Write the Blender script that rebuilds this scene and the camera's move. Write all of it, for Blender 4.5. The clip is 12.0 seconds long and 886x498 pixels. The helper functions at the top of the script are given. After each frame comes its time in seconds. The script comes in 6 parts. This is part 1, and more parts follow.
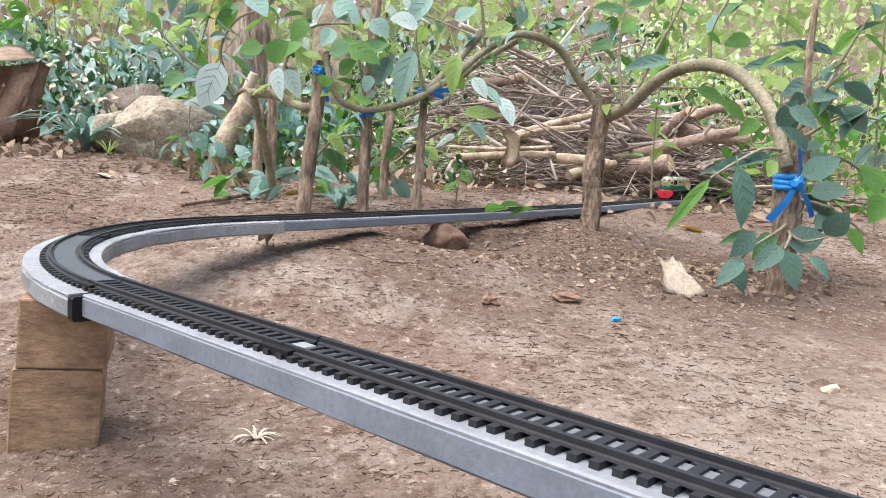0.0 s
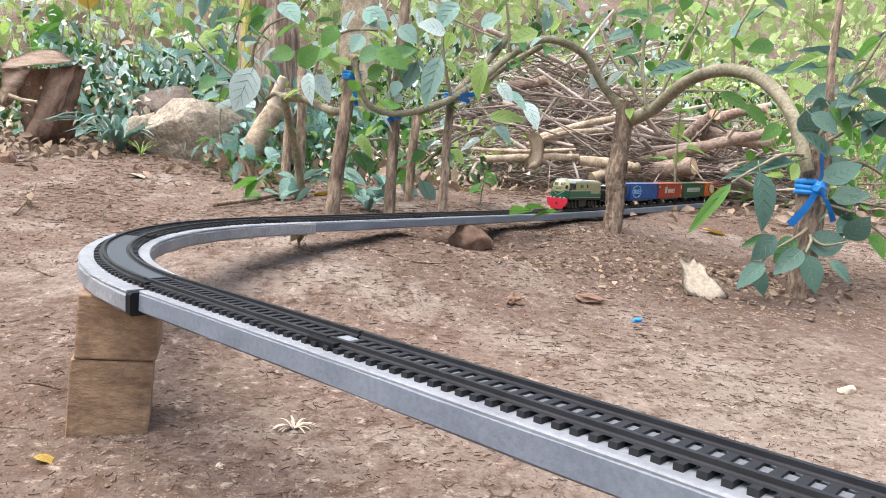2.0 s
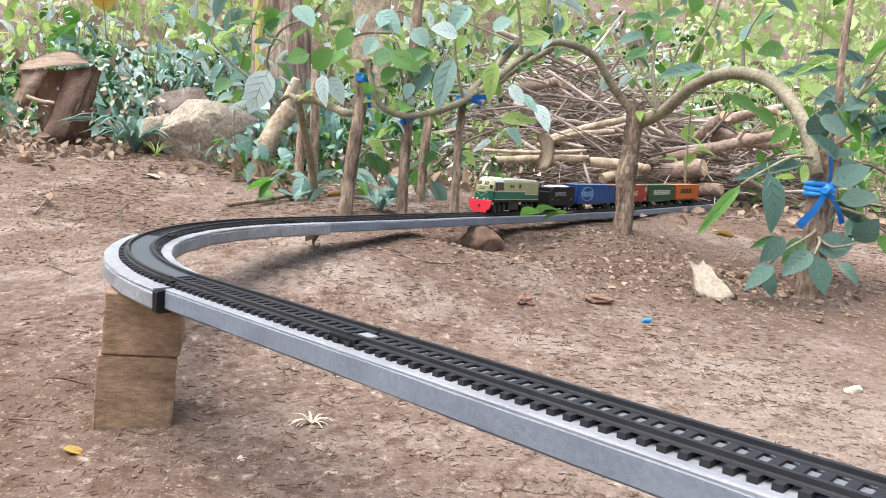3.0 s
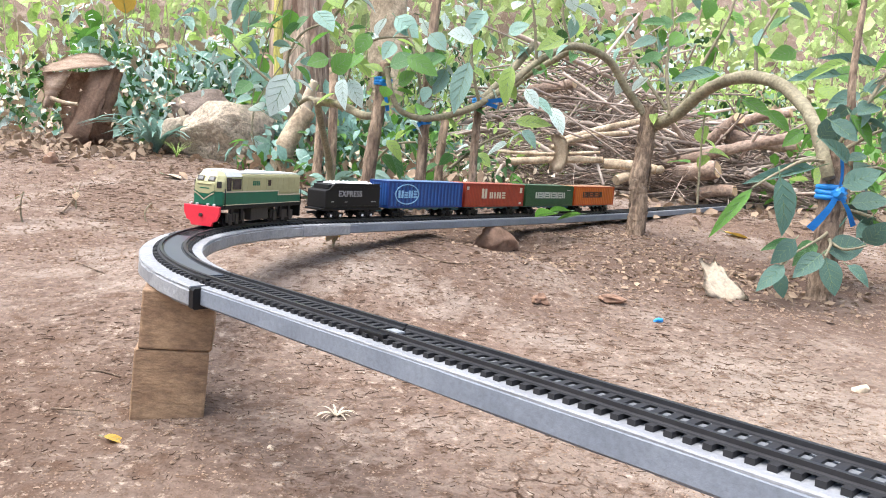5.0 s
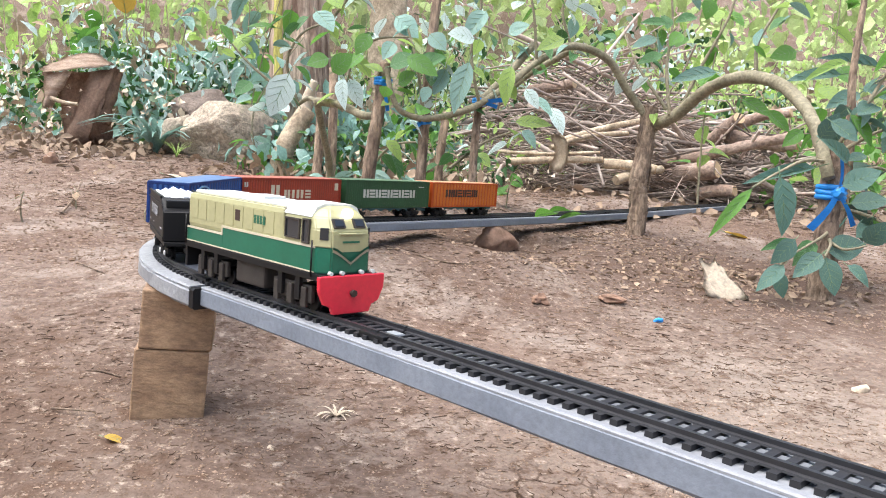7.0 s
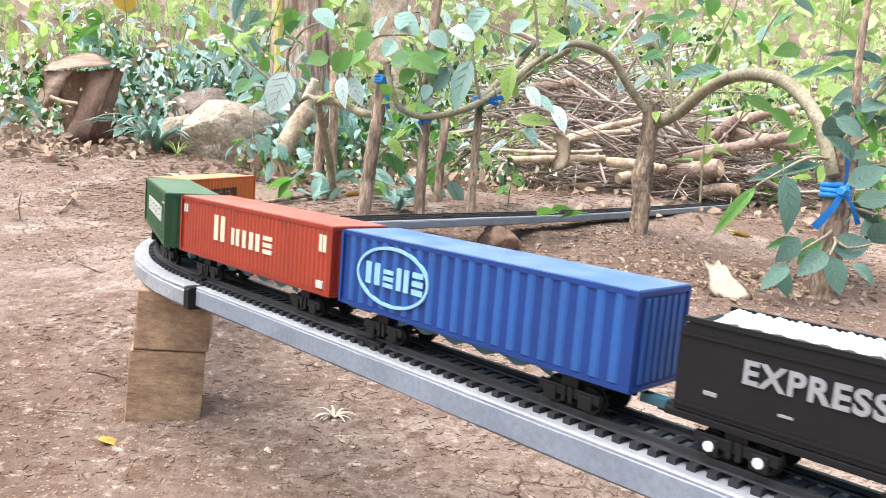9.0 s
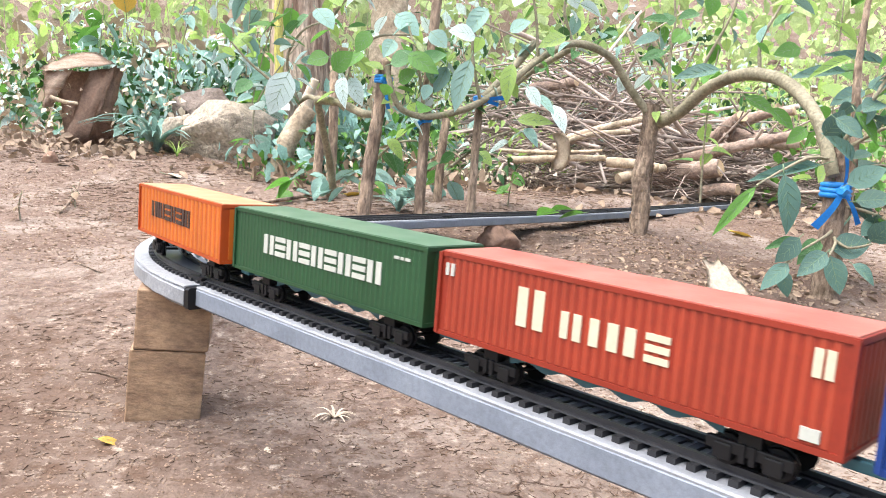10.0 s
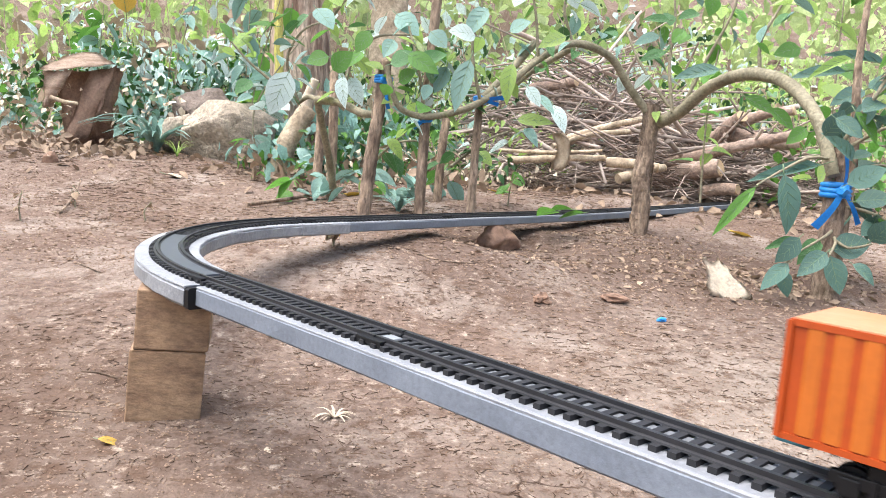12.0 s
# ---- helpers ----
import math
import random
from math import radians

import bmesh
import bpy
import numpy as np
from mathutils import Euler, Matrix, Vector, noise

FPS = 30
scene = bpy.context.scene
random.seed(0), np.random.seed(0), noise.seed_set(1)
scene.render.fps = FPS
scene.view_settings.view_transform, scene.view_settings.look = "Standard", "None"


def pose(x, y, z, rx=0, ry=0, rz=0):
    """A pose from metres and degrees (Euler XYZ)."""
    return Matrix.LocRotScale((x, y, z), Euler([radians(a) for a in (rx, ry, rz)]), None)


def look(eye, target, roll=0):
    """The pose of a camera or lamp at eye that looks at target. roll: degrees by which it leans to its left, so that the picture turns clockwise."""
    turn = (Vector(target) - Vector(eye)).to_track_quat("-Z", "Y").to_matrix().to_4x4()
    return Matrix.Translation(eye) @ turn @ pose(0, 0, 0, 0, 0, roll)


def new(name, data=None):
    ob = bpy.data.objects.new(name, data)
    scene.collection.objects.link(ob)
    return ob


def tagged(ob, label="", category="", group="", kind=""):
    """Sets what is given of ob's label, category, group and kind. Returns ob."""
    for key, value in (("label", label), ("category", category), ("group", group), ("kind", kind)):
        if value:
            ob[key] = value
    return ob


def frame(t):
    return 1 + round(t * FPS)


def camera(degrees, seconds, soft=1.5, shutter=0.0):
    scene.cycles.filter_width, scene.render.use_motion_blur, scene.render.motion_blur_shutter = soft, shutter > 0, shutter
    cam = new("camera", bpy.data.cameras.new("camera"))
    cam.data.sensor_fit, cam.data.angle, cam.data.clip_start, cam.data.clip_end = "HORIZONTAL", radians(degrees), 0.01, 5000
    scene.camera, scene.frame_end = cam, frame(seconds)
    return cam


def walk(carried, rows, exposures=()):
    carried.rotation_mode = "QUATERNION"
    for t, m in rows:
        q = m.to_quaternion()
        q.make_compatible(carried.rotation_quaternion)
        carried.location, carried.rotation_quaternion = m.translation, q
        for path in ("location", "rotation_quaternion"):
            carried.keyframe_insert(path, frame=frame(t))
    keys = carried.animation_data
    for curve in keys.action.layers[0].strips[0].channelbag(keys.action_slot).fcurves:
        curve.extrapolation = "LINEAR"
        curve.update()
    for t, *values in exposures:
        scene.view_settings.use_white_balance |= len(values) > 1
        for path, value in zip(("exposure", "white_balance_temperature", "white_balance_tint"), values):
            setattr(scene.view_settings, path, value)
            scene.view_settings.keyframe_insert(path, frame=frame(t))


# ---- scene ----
# ---- camera ----
cam = camera(60.1, 12.0, soft=1.0, shutter=0.12)
PATH = [
    (0.00, pose(0.0142, 0.0625, 0.1844, 83.146, -3.872, -2.867)),
    (0.50, pose(0.0127, 0.0565, 0.1852, 83.129, -3.932, -2.417)),
    (1.00, pose(0.0113, 0.0502, 0.1861, 83.110, -3.991, -1.988)),
    (1.50, pose(0.0097, 0.0436, 0.1870, 83.089, -4.051, -1.578)),
    (2.00, pose(0.0082, 0.0369, 0.1880, 83.065, -4.110, -1.185)),
    (2.50, pose(0.0066, 0.0299, 0.1890, 83.040, -4.167, -0.809)),
    (3.00, pose(0.0049, 0.0227, 0.1900, 83.014, -4.223, -0.447)),
    (3.50, pose(0.0033, 0.0152, 0.1910, 82.986, -4.277, -0.099)),
    (4.00, pose(0.0016, 0.0075, 0.1921, 82.957, -4.329, 0.236)),
    (4.50, pose(0, 0, 0.1932, 82.929, -4.376, 0.547)),
    (4.80, pose(0, 0, 0.1932, 82.929, -4.376, 0.547)),
    (7.40, pose(0, 0, 0.1932, 82.929, -4.376, 0.547)),
    (8.60, pose(0.0016, 0.0083, 0.1919, 82.866, -4.270, 0.698)),
    (8.90, pose(0.0016, 0.0083, 0.1919, 82.866, -4.270, 0.698)),
    (12.0, pose(0.0016, 0.0083, 0.1919, 82.866, -4.270, 0.698)),
]
walk(cam, PATH, exposures=[(0.0, 1.12), (3.0, 1.2), (5.0, 1.38), (7.2, 1.26), (8.8, 1.58), (11.2, 1.60), (12.0, 1.38)])

# ---- light ----
world = bpy.data.worlds.new("sky")
scene.world = world
world.use_nodes = True
_n, _l = world.node_tree.nodes, world.node_tree.links
_sky = _n.new("ShaderNodeTexSky")
_sky.sky_type = "NISHITA"
_sky.sun_disc = False
_sky.sun_elevation = radians(70)
_sky.sun_rotation = radians(-117)
_sky.air_density, _sky.dust_density, _sky.ozone_density = 0.9, 3.5, 0.8
_n["Background"].inputs["Strength"].default_value = 0.12
_l.new(_sky.outputs[0], _n["Background"].inputs["Color"])
sun_data = bpy.data.lights.new("sun", "SUN")
sun_data.energy, sun_data.angle, sun_data.color = 2.85, radians(78), (1.0, 0.985, 0.965)
sun = new("sun", sun_data)
sun.matrix_world = look((-1.3, -0.65, 4.0), (0, 0, 0))


# ---- materials ----
def material(name, color, other=None, rough=0.6, metal=0.0, coarse=6.0, fine=60.0, bump=0.3, depth=0.001,
             mix=0.5, piece=0.0, translucent=0.0, spec=0.5, stretch=(1, 1, 1)):
    """Two-tone surface: coarse patches from color to other, fine grain, a bump from both."""
    other = other or tuple(c * 0.7 for c in color)
    m = bpy.data.materials.new(name)
    m.use_nodes = True
    n, l = m.node_tree.nodes, m.node_tree.links
    b = n["Principled BSDF"]
    co = n.new("ShaderNodeTexCoord")
    mp = n.new("ShaderNodeMapping")
    mp.inputs["Scale"].default_value = stretch
    l.new(co.outputs["Object"], mp.inputs["Vector"])
    n1, n2 = n.new("ShaderNodeTexNoise"), n.new("ShaderNodeTexNoise")
    n1.inputs["Scale"].default_value, n2.inputs["Scale"].default_value = coarse, fine
    n1.inputs["Detail"].default_value, n2.inputs["Detail"].default_value = 5, 4
    n2.inputs["Roughness"].default_value = 0.65
    l.new(mp.outputs[0], n1.inputs["Vector"])
    l.new(mp.outputs[0], n2.inputs["Vector"])
    ramp = n.new("ShaderNodeMapRange")
    ramp.inputs[1].default_value, ramp.inputs[2].default_value = 0.35, 0.65
    l.new(n1.outputs["Fac"], ramp.inputs[0])
    mx = n.new("ShaderNodeMix")
    mx.data_type = "RGBA"
    mx.inputs["A"].default_value, mx.inputs["B"].default_value = (*color, 1), (*other, 1)
    sc = n.new("ShaderNodeMath")
    sc.operation = "MULTIPLY"
    sc.inputs[1].default_value = mix
    l.new(ramp.outputs[0], sc.inputs[0])
    l.new(sc.outputs[0], mx.inputs["Factor"])
    hs = n.new("ShaderNodeHueSaturation")
    l.new(mx.outputs["Result"], hs.inputs["Color"])
    val = n.new("ShaderNodeMapRange")
    val.inputs[1].default_value, val.inputs[2].default_value = 0.25, 0.75
    val.inputs[3].default_value, val.inputs[4].default_value = 1 - bump * 0.5, 1 + bump * 0.5
    l.new(n2.outputs["Fac"], val.inputs[0])
    last = val.outputs[0]
    if piece:
        info = n.new("ShaderNodeObjectInfo")
        geo = n.new("ShaderNodeNewGeometry")
        add = n.new("ShaderNodeMath")
        add.operation = "ADD"
        l.new(info.outputs["Random"], add.inputs[0])
        l.new(geo.outputs["Random Per Island"], add.inputs[1])
        pr = n.new("ShaderNodeMapRange")
        pr.inputs[1].default_value, pr.inputs[2].default_value = 0.2, 1.8
        pr.inputs[3].default_value, pr.inputs[4].default_value = 1 - piece, 1 + piece
        l.new(add.outputs[0], pr.inputs[0])
        mul = n.new("ShaderNodeMath")
        mul.operation = "MULTIPLY"
        l.new(last, mul.inputs[0])
        l.new(pr.outputs[0], mul.inputs[1])
        last = mul.outputs[0]
    l.new(last, hs.inputs["Value"])
    l.new(hs.outputs[0], b.inputs["Base Color"])
    b.inputs["Roughness"].default_value = rough
    b.inputs["Metallic"].default_value = metal
    b.inputs["Specular IOR Level"].default_value = spec
    bp = n.new("ShaderNodeBump")
    bp.inputs["Strength"].default_value = min(1.0, bump)
    bp.inputs["Distance"].default_value = depth
    l.new(n2.outputs["Fac"], bp.inputs["Height"])
    l.new(bp.outputs[0], b.inputs["Normal"])
    if translucent:
        tr = n.new("ShaderNodeBsdfTranslucent")
        l.new(hs.outputs[0], tr.inputs["Color"])
        ms = n.new("ShaderNodeMixShader")
        ms.inputs[0].default_value = translucent
        l.new(b.outputs[0], ms.inputs[1])
        l.new(tr.outputs[0], ms.inputs[2])
        l.new(ms.outputs[0], n["Material Output"].inputs["Surface"])
    return m


def glow_material(name, color, strength):
    m = bpy.data.materials.new(name)
    m.use_nodes = True
    b = m.node_tree.nodes["Principled BSDF"]
    b.inputs["Base Color"].default_value = (*color, 1)
    b.inputs["Emission Color"].default_value = (*color, 1)
    b.inputs["Emission Strength"].default_value = strength
    return m


def soil_material():
    m = material("soil", (0.218, 0.164, 0.134), (0.142, 0.100, 0.080), rough=0.95, coarse=3.2, fine=120, bump=0.9, depth=0.005, mix=0.8, spec=0.12)
    n, l = m.node_tree.nodes, m.node_tree.links
    b = n["Principled BSDF"]
    co = n.new("ShaderNodeTexCoord")

    def grain(scale, detail, rough, lo, hi, top, stretch=None):
        v = n.new("ShaderNodeTexNoise")
        v.inputs["Scale"].default_value, v.inputs["Detail"].default_value, v.inputs["Roughness"].default_value = scale, detail, rough
        if stretch:
            mp = n.new("ShaderNodeMapping")
            mp.inputs["Scale"].default_value = stretch
            l.new(co.outputs["Object"], mp.inputs["Vector"])
            l.new(mp.outputs[0], v.inputs["Vector"])
        else:
            l.new(co.outputs["Object"], v.inputs["Vector"])
        r = n.new("ShaderNodeMapRange")
        r.inputs[1].default_value, r.inputs[2].default_value = lo, hi
        r.inputs[3].default_value, r.inputs[4].default_value = 0.0, top
        l.new(v.outputs["Fac"], r.inputs[0])
        return r.outputs[0]

    def blend(src, fac, color):
        mx = n.new("ShaderNodeMix")
        mx.data_type = "RGBA"
        mx.inputs["B"].default_value = (*color, 1)
        l.new(fac, mx.inputs["Factor"])
        l.new(src, mx.inputs["A"])
        return mx.outputs["Result"]

    col = b.inputs["Base Color"].links[0].from_socket
    col = blend(col, grain(2.1, 5, 0.6, 0.47, 0.62, 0.6), (0.146, 0.095, 0.071))       # damp reddish ground
    col = blend(col, grain(7.5, 7, 0.6, 0.5, 0.66, 0.75), (0.33, 0.275, 0.235))      # pale dry patches
    # soft zones: darker red-brown by blocks, track and shrub, paler on the open side
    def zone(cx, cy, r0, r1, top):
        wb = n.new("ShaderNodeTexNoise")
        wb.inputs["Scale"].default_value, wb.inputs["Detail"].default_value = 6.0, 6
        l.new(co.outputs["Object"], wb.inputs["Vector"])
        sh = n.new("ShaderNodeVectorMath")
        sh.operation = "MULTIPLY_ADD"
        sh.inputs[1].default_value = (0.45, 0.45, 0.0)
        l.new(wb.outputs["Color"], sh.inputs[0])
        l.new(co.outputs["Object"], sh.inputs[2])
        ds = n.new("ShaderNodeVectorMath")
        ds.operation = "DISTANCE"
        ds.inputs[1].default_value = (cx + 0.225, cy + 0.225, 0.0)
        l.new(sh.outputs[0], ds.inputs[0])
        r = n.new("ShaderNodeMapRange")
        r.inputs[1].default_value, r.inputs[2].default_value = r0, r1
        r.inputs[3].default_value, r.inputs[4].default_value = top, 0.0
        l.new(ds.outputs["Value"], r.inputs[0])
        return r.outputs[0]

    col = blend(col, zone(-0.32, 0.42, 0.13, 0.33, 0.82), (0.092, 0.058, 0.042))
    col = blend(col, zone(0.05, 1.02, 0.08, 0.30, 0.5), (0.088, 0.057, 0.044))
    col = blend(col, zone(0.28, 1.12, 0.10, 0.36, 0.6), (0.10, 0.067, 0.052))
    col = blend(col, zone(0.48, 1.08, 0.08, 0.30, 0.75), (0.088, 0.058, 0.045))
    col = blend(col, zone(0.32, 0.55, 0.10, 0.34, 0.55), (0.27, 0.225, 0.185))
    col = blend(col, grain(42, 7, 0.75, 0.51, 0.62, 0.85), (0.10, 0.062, 0.043))      # crumbs and bits of litter
    col = blend(col, grain(150, 5, 0.75, 0.54, 0.68, 0.75), (0.085, 0.053, 0.037))    # grit
    col = blend(col, grain(95, 5, 0.75, 0.56, 0.70, 0.7), (0.50, 0.41, 0.33))        # pale specks
    # drying cracks in one spot of clay
    v = n.new("ShaderNodeTexVoronoi")
    v.feature = "DISTANCE_TO_EDGE"
    v.inputs["Scale"].default_value = 30
    wob = n.new("ShaderNodeTexNoise")
    wob.inputs["Scale"].default_value, wob.inputs["Detail"].default_value = 30, 5
    l.new(co.outputs["Object"], wob.inputs["Vector"])
    add = n.new("ShaderNodeVectorMath")
    add.operation = "MULTIPLY_ADD"
    add.inputs[1].default_value = (0.035, 0.035, 0.035)
    l.new(wob.outputs["Color"], add.inputs[0])
    l.new(co.outputs["Object"], add.inputs[2])
    l.new(add.outputs[0], v.inputs["Vector"])
    line = n.new("ShaderNodeMapRange")
    line.inputs[1].default_value, line.inputs[2].default_value = 0.012, 0.055
    line.inputs[3].default_value, line.inputs[4].default_value = 1.0, 0.0
    l.new(v.outputs["Distance"], line.inputs[0])
    dist = n.new("ShaderNodeVectorMath")
    dist.operation = "DISTANCE"
    dist.inputs[1].default_value = (0.07, 0.418, 0.0)
    l.new(co.outputs["Object"], dist.inputs[0])
    spot = n.new("ShaderNodeMapRange")
    spot.inputs[1].default_value, spot.inputs[2].default_value = 0.02, 0.06
    spot.inputs[3].default_value, spot.inputs[4].default_value = 1.0, 0.0
    l.new(dist.outputs["Value"], spot.inputs[0])
    both = n.new("ShaderNodeMath")
    both.operation = "MULTIPLY"
    l.new(line.outputs[0], both.inputs[0])
    l.new(spot.outputs[0], both.inputs[1])
    col = blend(col, both.outputs[0], (0.05, 0.03, 0.02))
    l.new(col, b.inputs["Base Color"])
    return m


SOIL = soil_material()
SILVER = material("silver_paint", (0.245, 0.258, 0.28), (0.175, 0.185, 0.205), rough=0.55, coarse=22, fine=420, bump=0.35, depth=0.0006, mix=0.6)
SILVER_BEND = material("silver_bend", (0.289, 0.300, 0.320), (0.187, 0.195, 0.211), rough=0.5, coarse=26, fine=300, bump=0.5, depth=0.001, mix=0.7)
# grey foam sides, darker than SILVER tops: side shade put into the paint
SILVER_DARK = material("grey_side_shaded", (0.185, 0.210, 0.25), (0.125, 0.145, 0.18), rough=0.6, coarse=30, fine=380, bump=0.35, depth=0.0005, mix=0.6)
BALLAST = material("grey_bed", (0.15, 0.16, 0.175), (0.10, 0.11, 0.12), rough=0.7, coarse=40, fine=500, bump=0.3, depth=0.0003)
PLATE = material("slate_plate", (0.075, 0.085, 0.105), (0.055, 0.062, 0.078), rough=0.38, coarse=60, fine=500, bump=0.15, depth=0.0002)
TIE = material("tie_plastic", (0.011, 0.011, 0.013), (0.018, 0.018, 0.021), rough=0.6, coarse=80, fine=600, bump=0.2, depth=0.0002, piece=0.2)
RAIL = material("rail_dark", (0.016, 0.016, 0.019), (0.03, 0.03, 0.034), rough=0.45, coarse=90, fine=600, bump=0.15, depth=0.0001)
JOINER = material("pale_plastic", (0.26, 0.28, 0.30), rough=0.5, coarse=90, fine=500, bump=0.15)
BLOCK = material("block_wood", (0.36, 0.235, 0.14), (0.17, 0.10, 0.06), rough=0.75, coarse=38, fine=190, bump=0.8, depth=0.0012, mix=0.8, stretch=(1, 1, 2))
BARK = material("bark", (0.36, 0.265, 0.19), (0.10, 0.066, 0.046), rough=0.9, coarse=70, fine=210, bump=1.4, depth=0.006, mix=0.9, piece=0.25, stretch=(1, 1, 0.3))
BARK_PALE = material("bark_pale", (0.52, 0.42, 0.30), (0.24, 0.18, 0.12), rough=0.85, coarse=35, fine=150, bump=1.0, depth=0.002, mix=0.8, piece=0.2)
STEM = material("stem_bark", (0.30, 0.265, 0.18), (0.16, 0.14, 0.085), rough=0.75, coarse=45, fine=220, bump=0.9, depth=0.0015, mix=0.8)
TRUNK = material("trunk_bark", (0.70, 0.55, 0.43), (0.20, 0.12, 0.085), rough=0.9, coarse=13, fine=60, bump=1.3, depth=0.014, mix=1.0, stretch=(3, 3, 0.14))
MOSS = material("moss", (0.55, 0.50, 0.14), (0.40, 0.34, 0.12), rough=0.95, coarse=30, fine=120, bump=1.0, depth=0.004, stretch=(3, 3, 0.4))
DEADWOOD = material("deadwood", (0.62, 0.52, 0.45), (0.26, 0.19, 0.15), rough=0.9, coarse=9, fine=90, bump=0.6, depth=0.003, mix=0.9, piece=0.7)
LOG = material("log_bark", (0.40, 0.30, 0.24), (0.20, 0.135, 0.10), rough=0.9, coarse=22, fine=110, bump=1.1, depth=0.004, mix=0.9, piece=0.2)
LEAF_RIB = material("leaf_rib", (0.20, 0.30, 0.17), (0.15, 0.24, 0.13), rough=0.5, coarse=30, fine=100, bump=0.2, translucent=0.2)
CUT = material("cut_wood", (0.55, 0.40, 0.25), (0.42, 0.29, 0.17), rough=0.8, coarse=30, fine=150, bump=0.4)
STONE = material("stone", (0.44, 0.37, 0.285), (0.27, 0.22, 0.17), rough=0.92, coarse=14, fine=110, bump=1.2, depth=0.007, mix=0.95)
STONE_DARK = material("stone_dark", (0.19, 0.15, 0.125), (0.11, 0.085, 0.07), rough=0.92, coarse=14, fine=110, bump=1.1, depth=0.006, mix=0.9)
STONE_RED = material("stone_brown", (0.26, 0.16, 0.11), (0.16, 0.09, 0.06), rough=0.9, coarse=30, fine=160, bump=0.6, depth=0.002)
LEAF = material("leaf_green", (0.135, 0.32, 0.055), (0.075, 0.21, 0.04), rough=0.4, coarse=45, fine=200, bump=0.65, piece=0.35, translucent=0.45)
# green leaf with the bluish sky reflection put into its base colour
LEAF_SKY_SHEEN = material("leaf_sheen", (0.26, 0.43, 0.37), (0.15, 0.29, 0.235), rough=0.34, coarse=45, fine=200, bump=0.65, piece=0.3, translucent=0.25, spec=0.55)
LEAF_YOUNG = material("leaf_young", (0.38, 0.54, 0.15), (0.23, 0.39, 0.09), rough=0.45, coarse=45, fine=200, bump=0.65, piece=0.3, translucent=0.5)
LEAF_FAR = material("leaf_far", (0.50, 0.60, 0.28), (0.28, 0.40, 0.15), rough=0.45, coarse=45, fine=200, bump=0.65, piece=0.5, translucent=0.45)
# leaf washed whitish: strong sheen painted as base colour
LEAF_PALE_SHEEN = material("leaf_pale_sheen", (0.62, 0.74, 0.71), (0.42, 0.56, 0.52), rough=0.4, coarse=45, fine=200, bump=0.65, piece=0.3, translucent=0.3)
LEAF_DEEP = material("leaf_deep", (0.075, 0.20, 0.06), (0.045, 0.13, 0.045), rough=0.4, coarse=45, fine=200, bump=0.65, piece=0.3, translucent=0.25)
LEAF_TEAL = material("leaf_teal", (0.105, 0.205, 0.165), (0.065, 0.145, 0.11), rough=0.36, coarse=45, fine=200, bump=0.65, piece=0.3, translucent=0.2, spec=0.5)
# darkened leaf green: paints the shade in the gaps between leaves
LEAF_SHADE = material("leaf_shade", (0.05, 0.13, 0.04), (0.03, 0.08, 0.025), rough=0.45, coarse=45, fine=200, bump=0.65, piece=0.4, translucent=0.2)
LEAF_DRY = material("leaf_dry", (0.36, 0.265, 0.185), (0.22, 0.15, 0.10), rough=0.85, coarse=30, fine=160, bump=0.5, piece=0.35, translucent=0.15)
LEAF_PALE = material("leaf_dry_pale", (0.58, 0.49, 0.37), (0.42, 0.33, 0.24), rough=0.85, coarse=40, fine=200, bump=0.5, piece=0.2)
SHEATH = material("brown_sheath", (0.60, 0.47, 0.37), (0.36, 0.25, 0.18), rough=0.8, coarse=25, fine=150, bump=0.7, depth=0.002, mix=0.9, stretch=(1, 1, 4))
# darker copy of SHEATH: the shade of the hollow put into colour
SHEATH_SHADED = material("brown_sheath_shaded", (0.36, 0.24, 0.175), (0.20, 0.125, 0.09), rough=0.85, coarse=25, fine=150, bump=0.7, depth=0.002, mix=0.9)
PALE_SHEATH = material("pale_sheath", (0.74, 0.65, 0.53), (0.52, 0.43, 0.33), rough=0.85, coarse=60, fine=240, bump=0.7, depth=0.002)
LEAF_YELLOW = material("leaf_yellow", (0.62, 0.40, 0.07), (0.45, 0.26, 0.06), rough=0.6, coarse=40, fine=200, bump=0.3, piece=0.3, translucent=0.2)
BLUE_TIE = material("blue_ribbon", (0.02, 0.27, 0.72), (0.015, 0.2, 0.58), rough=0.4, coarse=60, fine=300, bump=0.25)
BLACK = material("black_plastic", (0.005, 0.005, 0.006), (0.009, 0.009, 0.010), rough=0.5, coarse=60, fine=400, bump=0.1, spec=0.3)
GRIME = material("grimy_truck", (0.040, 0.033, 0.028), (0.014, 0.011, 0.010), rough=0.6, coarse=80, fine=400, bump=0.3)
TEAL = material("teal_underframe", (0.035, 0.12, 0.15), (0.03, 0.09, 0.11), rough=0.5, coarse=60, fine=400, bump=0.1)
WHITE = material("white_print", (0.44, 0.45, 0.40), (0.36, 0.37, 0.33), rough=0.6, coarse=90, fine=500, bump=0.15)
CREAM_PRINT = material("cream_print", (0.55, 0.49, 0.36), (0.46, 0.41, 0.3), rough=0.6, coarse=90, fine=500, bump=0.15)
PALE_BLUE = material("pale_blue_print", (0.22, 0.42, 0.62), (0.18, 0.36, 0.55), rough=0.6, coarse=90, fine=500, bump=0.15)
DARK_PRINT = material("dark_print", (0.04, 0.02, 0.015), rough=0.6, coarse=90, fine=500, bump=0.15)
GREY_PRINT = material("grey_print", (0.24, 0.24, 0.25), rough=0.6, coarse=90, fine=500, bump=0.15)


